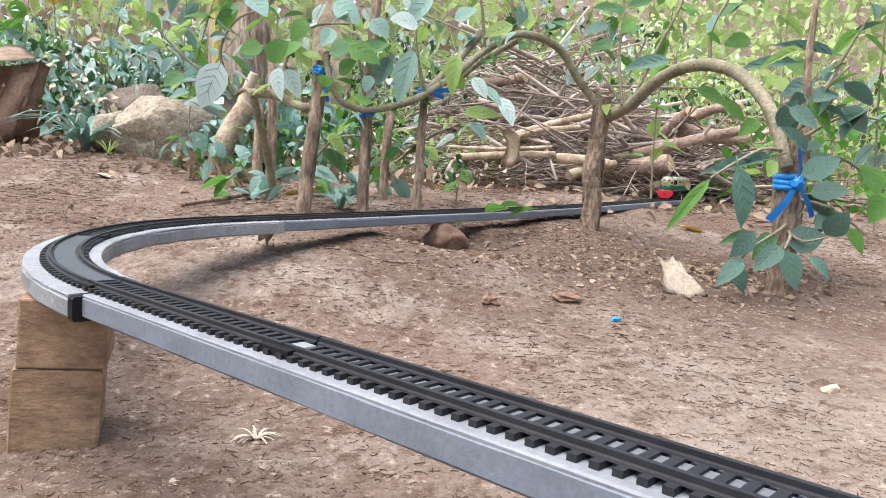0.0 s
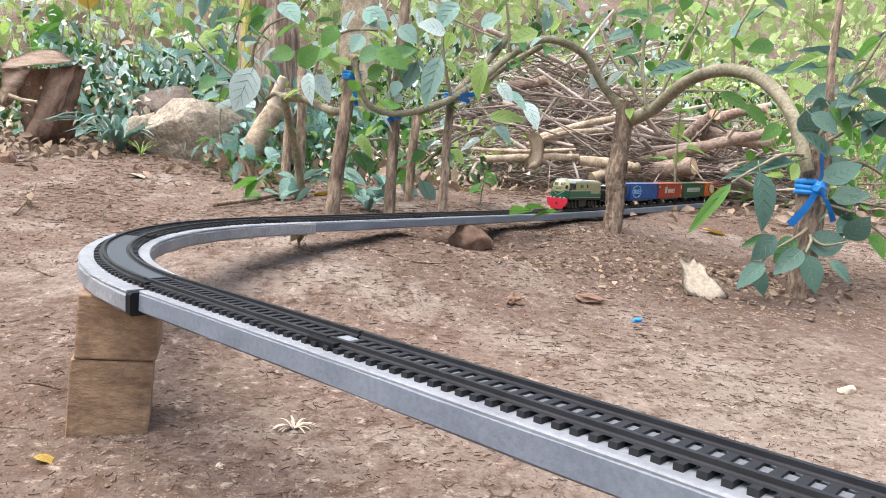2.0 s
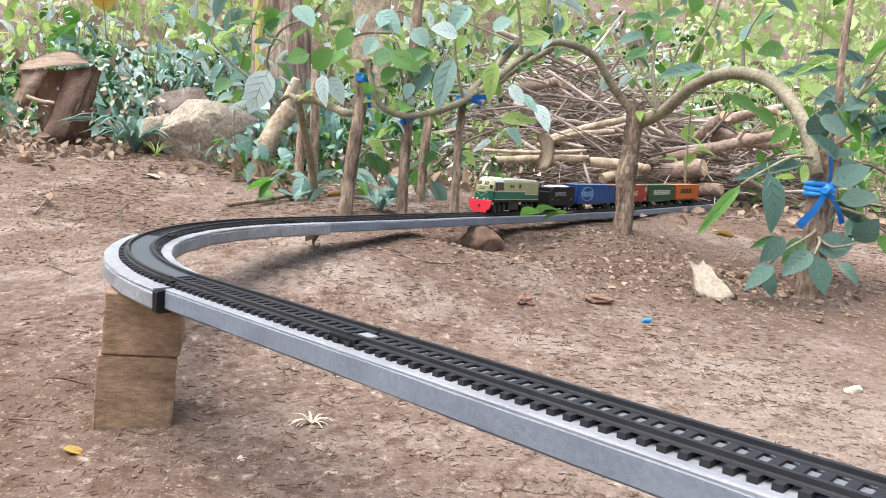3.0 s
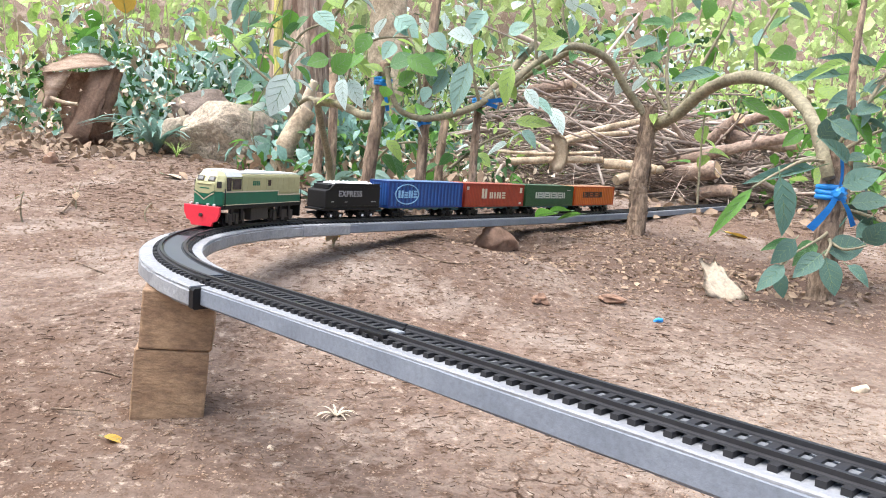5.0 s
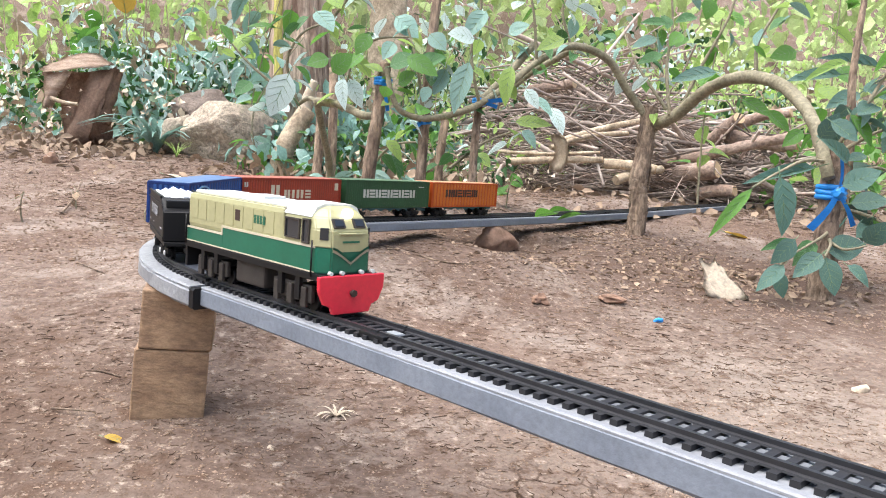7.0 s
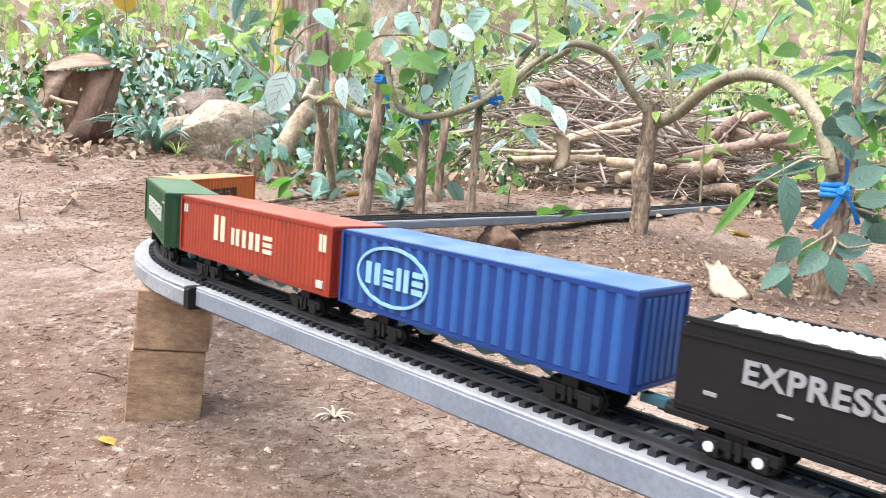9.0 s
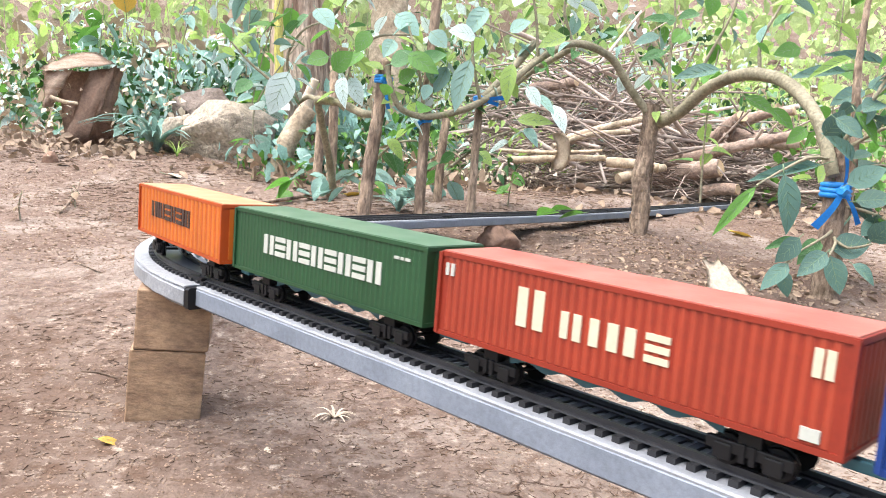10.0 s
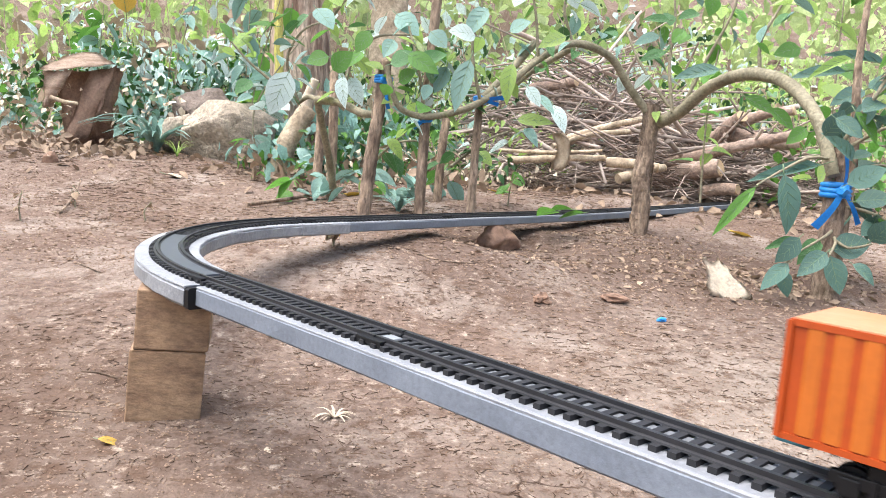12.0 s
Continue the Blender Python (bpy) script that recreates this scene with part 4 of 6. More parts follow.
def leaf_mesh(name, mat, width, fold, curl):
    bm = bmesh.new()
    rows = leaf_shape(width, fold, curl, 6)
    mid = [bm.verts.new((t, 0, z)) for t, w, z, f in rows]
    for s in (1, -1):
        edge = [mid[0]] + [bm.verts.new((t, s * w, z + f)) for t, w, z, f in rows[1:-1]] + [mid[-1]]
        for i in range(len(rows) - 1):
            q = [mid[i], mid[i + 1], edge[i + 1], edge[i]]
            q = [v for k, v in enumerate(q) if v not in q[:k]]
            f = bm.faces.new(q if s < 0 else q[::-1])
            f.smooth = True
    add_tube(bm, [(-0.16, 0, 0.03), (0, 0, 0.002), (0.5, 0, -curl * 0.25 + 0.002), (0.9, 0, -curl * 0.8 + 0.002)], [0.012, 0.013, 0.009, 0.004], 4, 1)
    for t in (0.14, 0.3, 0.46, 0.62):
        e = t + 0.2
        w = 0.82 * width * math.sin(math.pi * e ** 0.8) ** 0.85
        for s in (1, -1):
            add_tube(bm, [(t, 0, -curl * t * t + 0.003), (t + 0.11, s * w * 0.55, -curl * (t + 0.11) ** 2 + fold * w * 0.55 + 0.004), (e, s * w, -curl * e * e + fold * w + 0.003)], [0.006, 0.005, 0.002], 3, 1)
    return mesh_from(bm, name, [mat, LEAF_RIB])


LEAVES = {}
for _k, _m in (("green", LEAF), ("sheen", LEAF_SKY_SHEEN), ("young", LEAF_YOUNG), ("dry", LEAF_DRY), ("pale", LEAF_PALE), ("yellow", LEAF_YELLOW), ("white", LEAF_PALE_SHEEN), ("deep", LEAF_DEEP), ("teal", LEAF_TEAL)):
    LEAVES[_k] = [leaf_mesh("leaf", _m, w, f, c) for w, f, c in ((0.30, 0.25, 0.15), (0.26, 0.45, 0.35), (0.34, 0.12, 0.25), (0.28, 0.35, 0.05))]


def leaf_at(root, p, yaw, pitch, roll, size, kinds, rng, name="leaf"):
    me = rng.choice(LEAVES[rng.choice(kinds)])
    m = Matrix.Translation(p) @ Matrix.Rotation(yaw, 4, "Z") @ Matrix.Rotation(pitch, 4, "Y") @ Matrix.Rotation(roll, 4, "X") @ Matrix.Scale(size, 4)
    return shared(name, me, root, root.matrix_world.inverted() @ m)


def hang(root, base, tip, width, kind):
    """One leaf from its foot to its tip, its upper face turned up and outwards."""
    a, b = Vector(base), Vector(tip)
    x = (b - a).normalized()
    k = math.sin(a.x * 91 + b.z * 57)
    z = Vector((0.35 * k, -0.9, 0.55))
    z = (z - x * z.dot(x)).normalized()
    y = z.cross(x)
    ln = (b - a).length
    m = Matrix((x, y, z)).transposed().to_4x4()
    m.translation = a
    me = LEAVES[kind][int(abs(k) * 39) % 4]
    return shared("leaf", me, root, root.matrix_world.inverted() @ m @ Matrix.Diagonal((ln, width / 0.6, ln, 1)))


def leaves_along(root, pts, count, size, kinds, rng, spread=0.02, droop=(0.1, 0.9), t0=0.0):
    q = spline(pts, 8)
    for i in range(count):
        t = t0 + (1 - t0) * (i + rng.random()) / count
        p = q[min(len(q) - 1, int(t * (len(q) - 1)))]
        p = p + Vector((rng.uniform(-1, 1), rng.uniform(-1, 1), rng.uniform(-0.6, 1))) * spread
        leaf_at(root, p, rng.uniform(0, 2 * math.pi), rng.uniform(*droop), rng.uniform(-0.7, 0.7), rng.uniform(*size), kinds, rng)


def foliage(name, label, mat, n, place, size, rng, category="bush", ratio=0.3, flat=0.9):
    """Uncountable leaves as one mesh; place(rng) gives each leaf's foot."""
    verts, faces = [], []
    for _ in range(n):
        p = place(rng)
        if p is None:
            continue
        s = rng.uniform(*size)
        m = Matrix.Rotation(rng.uniform(0, 6.283), 3, "Z") @ Matrix.Rotation(rng.gauss(0.45, flat), 3, "Y") @ Matrix.Rotation(rng.uniform(-1, 1), 3, "X")
        w = ratio * rng.uniform(0.75, 1.2)
        k = len(verts)
        for c in ((0, 0, 0), (0.33, w, 0.08), (0.36, 0, -0.03), (0.33, -w, 0.08), (0.72, w * 0.75, 0.0), (0.74, 0, -0.1), (0.72, -w * 0.75, 0.0), (1, 0, -0.2)):
            verts.append(tuple(Vector(p) + m @ (Vector(c) * s)))
        faces += [(k, k + 2, k + 1), (k, k + 3, k + 2), (k + 1, k + 2, k + 5, k + 4), (k + 2, k + 3, k + 6, k + 5), (k + 4, k + 5, k + 7), (k + 5, k + 6, k + 7)]
    me = bpy.data.meshes.new(name)
    me.from_pydata(verts, [], faces)
    me.materials.append(mat)
    for q in me.polygons:
        q.use_smooth = True
    return tagged(new(name, me), label, category, kind="stuff")


# ---- stakes and shrubs ----
def build_stakes():
    rng = random.Random(11)
    stakes = (
        ([(-0.132, 1.197, 0.06), (-0.122, 1.211, 0.205), (-0.112, 1.226, 0.327)], 0.0112, 0.0098, "thick rough stake tied with blue ribbon"),
        ([(-0.044, 1.218, 0.06), (-0.045, 1.236, 0.247), (-0.042, 1.255, 0.400), (-0.038, 1.262, 0.47)], 0.009, 0.0075, "tall thin stake in the soil bank"),
        ([(0.039, 1.249, 0.06), (0.038, 1.259, 0.191), (0.040, 1.271, 0.292)], 0.0075, 0.0065, "slim stake tied to a bent stem"),
        ([(-0.020, 1.403, 0.09), (-0.018, 1.411, 0.196), (-0.013, 1.420, 0.268)], 0.0085, 0.0075, "slim weathered stake behind the fence"),
        ([(-0.231, 1.504, 0.09), (-0.233, 1.514, 0.213), (-0.241, 1.530, 0.344)], 0.0095, 0.0085, "dark stake among the leaves"),
        ([(-0.276, 1.605, 0.09), (-0.276, 1.615, 0.212), (-0.278, 1.623, 0.30)], 0.0095, 0.009, "dark stump of a stake among the leaves"),
    )
    for pts, r0, r1, label in stakes:
        tagged(new("stake", mesh_from(limb(pts, r0, r1, 7, 10, 0.07, rng), "stake", BARK)), label, "stake", "fence stakes")


build_stakes()


def tie(centre, r, h, rng, tails, label="bright blue ribbon knotted round a stake"):
    root = thing("ribbon", label, "ribbon", Matrix.Translation(centre), "blue ribbons")
    for k in range(3):
        bm = bmesh.new()
        a0 = rng.uniform(0, 6)
        z = (k - 1) * h * 0.33
        tilt = rng.uniform(-0.25, 0.25)
        pts = [(math.cos(a0 + i * math.pi / 8) * r, math.sin(a0 + i * math.pi / 8) * r, z + tilt * r * math.cos(i * math.pi / 8)) for i in range(17)]
        add_tube(bm, pts, h * 0.2, 6, 0, 0.12, rng)
        part("wrap", bm, BLUE_TIE, root)
    bm = bmesh.new()
    bmesh.ops.create_icosphere(bm, subdivisions=2, radius=h * 0.42, matrix=Matrix.Translation((0.0, -r - h * 0.1, 0)))
    for v in bm.verts:
        v.co += Vector((rng.uniform(-1, 1), rng.uniform(-1, 1), rng.uniform(-1, 1))) * h * 0.08
    part("knot", bm, BLUE_TIE, root)
    for dx, dz, wid in tails:
        bm = bmesh.new()
        n = 6
        rows = []
        for i in range(n + 1):
            t = i / n
            c = Vector((dx * t + 0.15 * wid * math.sin(4 * t), -r - h * 0.2 - 0.004 * math.sin(3 * t), dz * t))
            sd = Vector((dz, 0, -dx)).normalized() * wid * (0.3 + 0.25 * t)
            rows.append((bm.verts.new(c - sd), bm.verts.new(c + sd + Vector((0, 0.002, 0)))))
        for a, b in zip(rows, rows[1:]):
            bm.faces.new((a[0], a[1], b[1], b[0]))
        bmesh.ops.solidify(bm, geom=list(bm.faces), thickness=0.0012)
        part("tail", bm, BLUE_TIE, root)


def build_ties():
    rng = random.Random(12)
    tie((-0.114, 1.224, 0.298), 0.0128, 0.012, rng, [(0.012, -0.045, 0.006)])
    tie((-0.0455, 1.233, 0.243), 0.0105, 0.010, rng, [(-0.016, -0.016, 0.006)])
    tie((0.040, 1.268, 0.281), 0.0095, 0.014, rng, [(0.04, 0.006, 0.007), (0.03, -0.006, 0.006)])
    tie((0.513, 1.034, 0.182), 0.0165, 0.020, rng, [(-0.030, -0.05, 0.010), (0.026, -0.042, 0.006), (-0.002, 0.05, 0.006)], "bright blue ribbon bow round a shrub trunk")


build_ties()


def build_shrubs():
    rng = random.Random(21)
    # bent shrub with a stout post, its stem trained along the stakes
    s = thing("shrub", "bent living-fence shrub with long trained stem and broad leaves", "shrub", Matrix.Translation((0.338, 1.345, 0.066)))
    def wood(name, pts, r0, r1, root, mat=STEM, wob=0.07):
        bm = limb(pts, r0, r1, 6, 12, wob, rng)
        bm.transform(root.matrix_world.inverted())
        return part(name, bm, mat, root)

    wood("trunk", [(0.334, 1.340, 0.035), (0.338, 1.352, 0.120), (0.334, 1.358, 0.175), (0.342, 1.365, 0.233), (0.345, 1.374, 0.304)], 0.0165, 0.0135, s, BARK, 0.075)
    verts, faces = [], []
    for i in range(150):
        t, ang = rng.random(), rng.uniform(0, 6.283)
        c = Vector((0.3365 + 0.008 * t * t, 1.345 + 0.029 * t, 0.05 + 0.245 * t))
        out = Vector((math.cos(ang), math.sin(ang), 0))
        side, r, k = Vector((-out.y, out.x, 0)), 0.0160 - 0.0025 * t, len(verts)
        wid, tall, lip = rng.uniform(0.0015, 0.0045), rng.uniform(0.003, 0.011), rng.uniform(0.0004, 0.0026)
        for dz, o in ((-1, 0.0002), (1, lip)):
            for sx in (-1, 1):
                for th in (0.0, 0.0011):
                    verts.append(tuple(c + out * (r + o - th) + side * wid * sx * rng.uniform(0.6, 1.2) + Vector((0, 0, tall * dz)) - s.matrix_world.translation))
        faces += [(k, k + 2, k + 6, k + 4), (k + 1, k + 5, k + 7, k + 3), (k, k + 4, k + 5, k + 1), (k + 2, k + 3, k + 7, k + 6), (k + 4, k + 6, k + 7, k + 5)]
    me = bpy.data.meshes.new("flaky_bark")
    me.from_pydata(verts, [], faces)
    me.materials.append(BARK)
    ob = new("flaky_bark", me)
    ob.parent = s
    tagged(ob, "loose flakes of dark bark", kind="stuff")
    stem = [(0.336, 1.372, 0.290), (0.300, 1.367, 0.328), (0.257, 1.353, 0.377), (0.190, 1.334, 0.391), (0.132, 1.310, 0.357), (0.087, 1.285, 0.314),
            (0.040, 1.250, 0.277), (-0.002, 1.227, 0.256), (-0.046, 1.216, 0.246), (-0.081, 1.207, 0.254), (-0.098, 1.200, 0.280), (-0.108, 1.204, 0.318)]
    wood("stem", stem, 0.0072, 0.0042, s)
    wood("stem", [(0.193, 1.354, 0.386), (0.130, 1.369, 0.345), (0.085, 1.384, 0.304), (0.047, 1.381, 0.281)], 0.0055, 0.004, s)
    wood("stem", [(0.128, 1.334, 0.39), (0.087, 1.318, 0.336), (0.042, 1.261, 0.284)], 0.0068, 0.0055, s)
    up = [[(0.366, 1.343, 0.298), (0.317, 1.372, 0.369), (0.292, 1.400, 0.429)], [(0.19, 1.334, 0.391), (0.17, 1.33, 0.45), (0.19, 1.33, 0.50)],
          [(0.132, 1.31, 0.357), (0.12, 1.30, 0.43), (0.10, 1.30, 0.50)], [(0.04, 1.25, 0.277), (0.02, 1.24, 0.36), (0.03, 1.25, 0.44), (0.0, 1.25, 0.52)],
          [(-0.046, 1.216, 0.246), (-0.06, 1.2, 0.32), (-0.08, 1.21, 0.38)]]
    for p in up:
        wood("twig", p, 0.003, 0.0015, s)
        leaves_along(s, p, 11, (0.026, 0.044), ["green", "sheen", "deep", "young", "white"], rng, 0.03)
    leaves_along(s, stem[8:], 7, (0.03, 0.042), ["green", "young"], rng, 0.03, (-0.4, 0.4))
    leaves_along(s, stem[2:7], 14, (0.026, 0.042), ["green", "sheen", "deep", "green", "young", "white"], rng, 0.035)
    # leaves along the tied stems
    hang(s, (-0.193, 1.176, 0.322), (-0.224, 1.164, 0.312), 0.030, "green")
    hang(s, (-0.191, 1.200, 0.305), (-0.164, 1.182, 0.332), 0.030, "green")
    hang(s, (-0.150, 1.224, 0.338), (-0.170, 1.200, 0.311), 0.029, "green")
    hang(s, (-0.102, 1.188, 0.319), (-0.064, 1.176, 0.338), 0.032, "deep")
    hang(s, (-0.065, 1.212, 0.324), (-0.018, 1.194, 0.341), 0.032, "deep")
    hang(s, (-0.076, 1.176, 0.334), (-0.030, 1.152, 0.313), 0.026, "green")
    hang(s, (-0.088, 1.200, 0.294), (-0.063, 1.188, 0.313), 0.030, "green")
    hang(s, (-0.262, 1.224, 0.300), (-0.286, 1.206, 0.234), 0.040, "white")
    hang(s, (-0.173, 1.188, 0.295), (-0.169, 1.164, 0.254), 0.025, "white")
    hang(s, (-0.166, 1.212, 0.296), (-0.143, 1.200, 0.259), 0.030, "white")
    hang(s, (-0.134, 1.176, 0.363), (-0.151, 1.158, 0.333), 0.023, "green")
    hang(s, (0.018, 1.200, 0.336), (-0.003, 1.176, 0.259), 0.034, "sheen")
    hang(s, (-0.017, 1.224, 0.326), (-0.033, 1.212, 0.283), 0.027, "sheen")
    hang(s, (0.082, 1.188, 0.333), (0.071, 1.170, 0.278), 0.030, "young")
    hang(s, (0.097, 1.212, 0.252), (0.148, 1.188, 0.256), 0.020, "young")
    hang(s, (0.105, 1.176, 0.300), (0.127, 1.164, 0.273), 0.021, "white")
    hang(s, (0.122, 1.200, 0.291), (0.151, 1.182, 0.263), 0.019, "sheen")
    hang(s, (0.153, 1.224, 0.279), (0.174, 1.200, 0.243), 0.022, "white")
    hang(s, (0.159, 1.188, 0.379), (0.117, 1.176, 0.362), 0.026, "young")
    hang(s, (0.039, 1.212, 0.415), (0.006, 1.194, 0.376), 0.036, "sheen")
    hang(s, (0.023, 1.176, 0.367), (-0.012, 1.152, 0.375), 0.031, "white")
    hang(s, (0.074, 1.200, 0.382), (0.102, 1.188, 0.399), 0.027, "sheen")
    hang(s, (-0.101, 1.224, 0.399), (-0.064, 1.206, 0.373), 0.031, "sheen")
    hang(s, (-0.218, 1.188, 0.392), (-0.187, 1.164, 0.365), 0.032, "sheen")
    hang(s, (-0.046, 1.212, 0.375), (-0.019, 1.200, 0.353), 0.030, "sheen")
    # two leaf sprays close over the track
    for p, sz in (((0.165, 1.16, 0.118), 0.05), ((0.19, 1.17, 0.122), 0.045), ((0.21, 1.18, 0.118), 0.04)):
        leaf_at(s, Vector(p), rng.uniform(2, 4), 0.1, 0.3, sz, ["green"], rng)

    # arching shrub
    a = thing("shrub", "arching shrub with a stout trunk and large bluish green leaves", "shrub", Matrix.Translation((0.510, 1.019, 0.037)))
    wood("trunk", [(0.510, 1.019, 0.02), (0.511, 1.026, 0.099), (0.514, 1.037, 0.183), (0.514, 1.043, 0.238)], 0.0165, 0.0145, a, BARK, 0.1)
    arch = [(0.349, 1.380, 0.268), (0.376, 1.322, 0.288), (0.405, 1.266, 0.328), (0.436, 1.208, 0.345), (0.464, 1.146, 0.335), (0.481, 1.092, 0.304), (0.488, 1.047, 0.264), (0.500, 1.018, 0.20)]
    wood("arch_stem", arch, 0.0105, 0.0085, a)
    wood("trunk", [(0.553, 1.09, 0.04), (0.568, 1.108, 0.191), (0.570, 1.118, 0.272), (0.568, 1.128, 0.353), (0.576, 1.141, 0.459)], 0.0095, 0.004, a, BARK)
    for p in ([(0.366, 1.322, 0.288), (0.355, 1.331, 0.367), (0.359, 1.341, 0.444), (0.347, 1.353, 0.539)],
              [(0.453, 1.188, 0.345), (0.451, 1.194, 0.393), (0.469, 1.198, 0.433), (0.495, 1.204, 0.482)],
              [(0.380, 1.322, 0.293), (0.406, 1.311, 0.369), (0.440, 1.302, 0.453), (0.45, 1.3, 0.52)]):
        wood("twig", p, 0.0032, 0.0016, a)
        leaves_along(a, p, 9, (0.026, 0.042), ["green", "sheen", "deep", "young"], rng, 0.03, t0=0.3)
    # leaves round the tied trunk
    crown = [[(0.515, 1.04, 0.24), (0.53, 1.02, 0.29), (0.555, 1.0, 0.33)], [(0.535, 1.06, 0.24), (0.575, 1.04, 0.27), (0.62, 1.03, 0.27)],
             [(0.55, 1.08, 0.26), (0.58, 1.07, 0.34), (0.60, 1.05, 0.40)],
             [(0.56, 1.1, 0.2), (0.60, 1.08, 0.22), (0.66, 1.06, 0.18)], [(0.56, 1.1, 0.16), (0.60, 1.08, 0.15), (0.64, 1.06, 0.12)]]
    for p in crown:
        wood("twig", p, 0.003, 0.0014, a)
        leaves_along(a, p, 8, (0.034, 0.052), ["teal", "sheen", "green", "teal"], rng, 0.018)
    for p in ([(0.51, 1.02, 0.13), (0.485, 0.995, 0.12), (0.445, 0.975, 0.10)], [(0.51, 1.02, 0.12), (0.52, 0.995, 0.11), (0.545, 0.985, 0.118)], [(0.51, 1.015, 0.12), (0.50, 0.99, 0.115), (0.49, 0.98, 0.10)],
              [(0.49, 1.02, 0.222), (0.455, 1.0, 0.22), (0.415, 0.985, 0.20), (0.379, 0.962, 0.181)], [(0.445, 0.975, 0.10), (0.436, 0.98, 0.086), (0.430, 0.97, 0.078)]):
        wood("twig", p, 0.0024, 0.0012, a)
    hang(a, (0.379, 0.961, 0.180), (0.328, 0.949, 0.122), 0.014, "green")
    hang(a, (0.421, 0.985, 0.198), (0.440, 0.967, 0.127), 0.036, "teal")
    hang(a, (0.477, 1.009, 0.213), (0.376, 0.985, 0.187), 0.019, "teal")
    hang(a, (0.446, 0.973, 0.120), (0.419, 0.961, 0.089), 0.023, "teal")
    hang(a, (0.483, 0.997, 0.117), (0.453, 0.979, 0.093), 0.026, "deep")
    hang(a, (0.476, 0.961, 0.105), (0.433, 0.937, 0.076), 0.027, "teal")
    hang(a, (0.493, 0.985, 0.099), (0.507, 0.973, 0.051), 0.031, "teal")
    hang(a, (0.508, 1.009, 0.104), (0.545, 0.991, 0.123), 0.033, "teal")
    hang(a, (0.436, 0.973, 0.086), (0.398, 0.949, 0.060), 0.019, "teal")
    hang(a, (0.438, 0.997, 0.076), (0.448, 0.985, 0.042), 0.018, "teal")
    hang(a, (0.510, 0.961, 0.093), (0.535, 0.943, 0.076), 0.021, "teal")
    hang(a, (0.541, 0.985, 0.121), (0.556, 0.961, 0.147), 0.029, "teal")
    hang(a, (0.457, 1.009, 0.116), (0.416, 0.997, 0.103), 0.013, "deep")
    hang(a, (0.496, 0.973, 0.191), (0.532, 0.955, 0.216), 0.026, "teal")
    hang(a, (0.522, 0.997, 0.170), (0.558, 0.973, 0.180), 0.029, "teal")
    hang(a, (0.464, 0.961, 0.270), (0.496, 0.949, 0.248), 0.028, "teal")
    hang(a, (0.465, 0.985, 0.249), (0.480, 0.967, 0.278), 0.025, "teal")
    hang(a, (0.517, 1.009, 0.221), (0.478, 0.985, 0.254), 0.022, "teal")
    hang(a, (0.373, 1.196, 0.457), (0.371, 1.184, 0.426), 0.025, "green")
    hang(a, (0.305, 1.220, 0.396), (0.267, 1.202, 0.384), 0.018, "teal")
    hang(a, (0.322, 1.244, 0.376), (0.283, 1.220, 0.363), 0.017, "deep")
    hang(a, (0.315, 1.208, 0.417), (0.274, 1.196, 0.417), 0.016, "deep")
    hang(a, (0.345, 1.232, 0.409), (0.325, 1.214, 0.388), 0.022, "green")
    hang(a, (0.355, 1.196, 0.428), (0.318, 1.172, 0.414), 0.021, "deep")
    hang(a, (0.403, 1.220, 0.352), (0.332, 1.208, 0.337), 0.025, "teal")
    hang(a, (0.533, 1.244, 0.396), (0.491, 1.226, 0.387), 0.026, "green")
    hang(a, (0.442, 1.208, 0.312), (0.483, 1.184, 0.288), 0.027, "green")
    hang(a, (0.492, 1.232, 0.300), (0.529, 1.220, 0.269), 0.025, "green")
    hang(a, (0.537, 1.196, 0.271), (0.504, 1.178, 0.247), 0.023, "green")
    hang(a, (0.597, 1.220, 0.363), (0.507, 1.196, 0.352), 0.023, "teal")
    hang(a, (0.648, 1.244, 0.345), (0.705, 1.232, 0.337), 0.033, "teal")
    hang(a, (0.623, 1.208, 0.335), (0.565, 1.190, 0.308), 0.030, "teal")
    hang(a, (0.663, 1.232, 0.380), (0.553, 1.208, 0.386), 0.022, "teal")
    hang(a, (0.591, 1.196, 0.379), (0.528, 1.184, 0.357), 0.018, "young")

    # shrub among the stakes
    b = thing("shrub", "leafy hedge shrub winding between the stakes", "shrub", Matrix.Translation((-0.28, 1.42, 0.09)))
    vine = [(-0.233, 1.319, 0.265), (-0.192, 1.298, 0.262), (-0.148, 1.256, 0.246), (-0.125, 1.226, 0.245)]
    wood("stem", [(-0.215, 1.49, 0.06), (-0.222, 1.42, 0.16), (-0.233, 1.319, 0.265)], 0.0075, 0.006, b)
    wood("stem", [(-0.233, 1.319, 0.265), (-0.255, 1.36, 0.272), (-0.28, 1.40, 0.262)], 0.0045, 0.0035, b)
    wood("stem", vine, 0.0075, 0.006, b)
    for p in ([(-0.28, 1.40, 0.262), (-0.30, 1.38, 0.33), (-0.27, 1.35, 0.38), (-0.22, 1.33, 0.40)], [(-0.19, 1.298, 0.262), (-0.17, 1.29, 0.34), (-0.13, 1.27, 0.37), (-0.06, 1.26, 0.375)],
              [(-0.28, 1.40, 0.262), (-0.36, 1.38, 0.32), (-0.40, 1.37, 0.36)], [(-0.15, 1.33, 0.14), (-0.1, 1.31, 0.2), (-0.04, 1.31, 0.21)],
              [(-0.22, 1.33, 0.40), (-0.18, 1.33, 0.47), (-0.2, 1.33, 0.54)], [(0.0, 1.3, 0.17), (0.06, 1.32, 0.22), (0.13, 1.34, 0.25)]):
        wood("twig", p, 0.003, 0.0014, b)
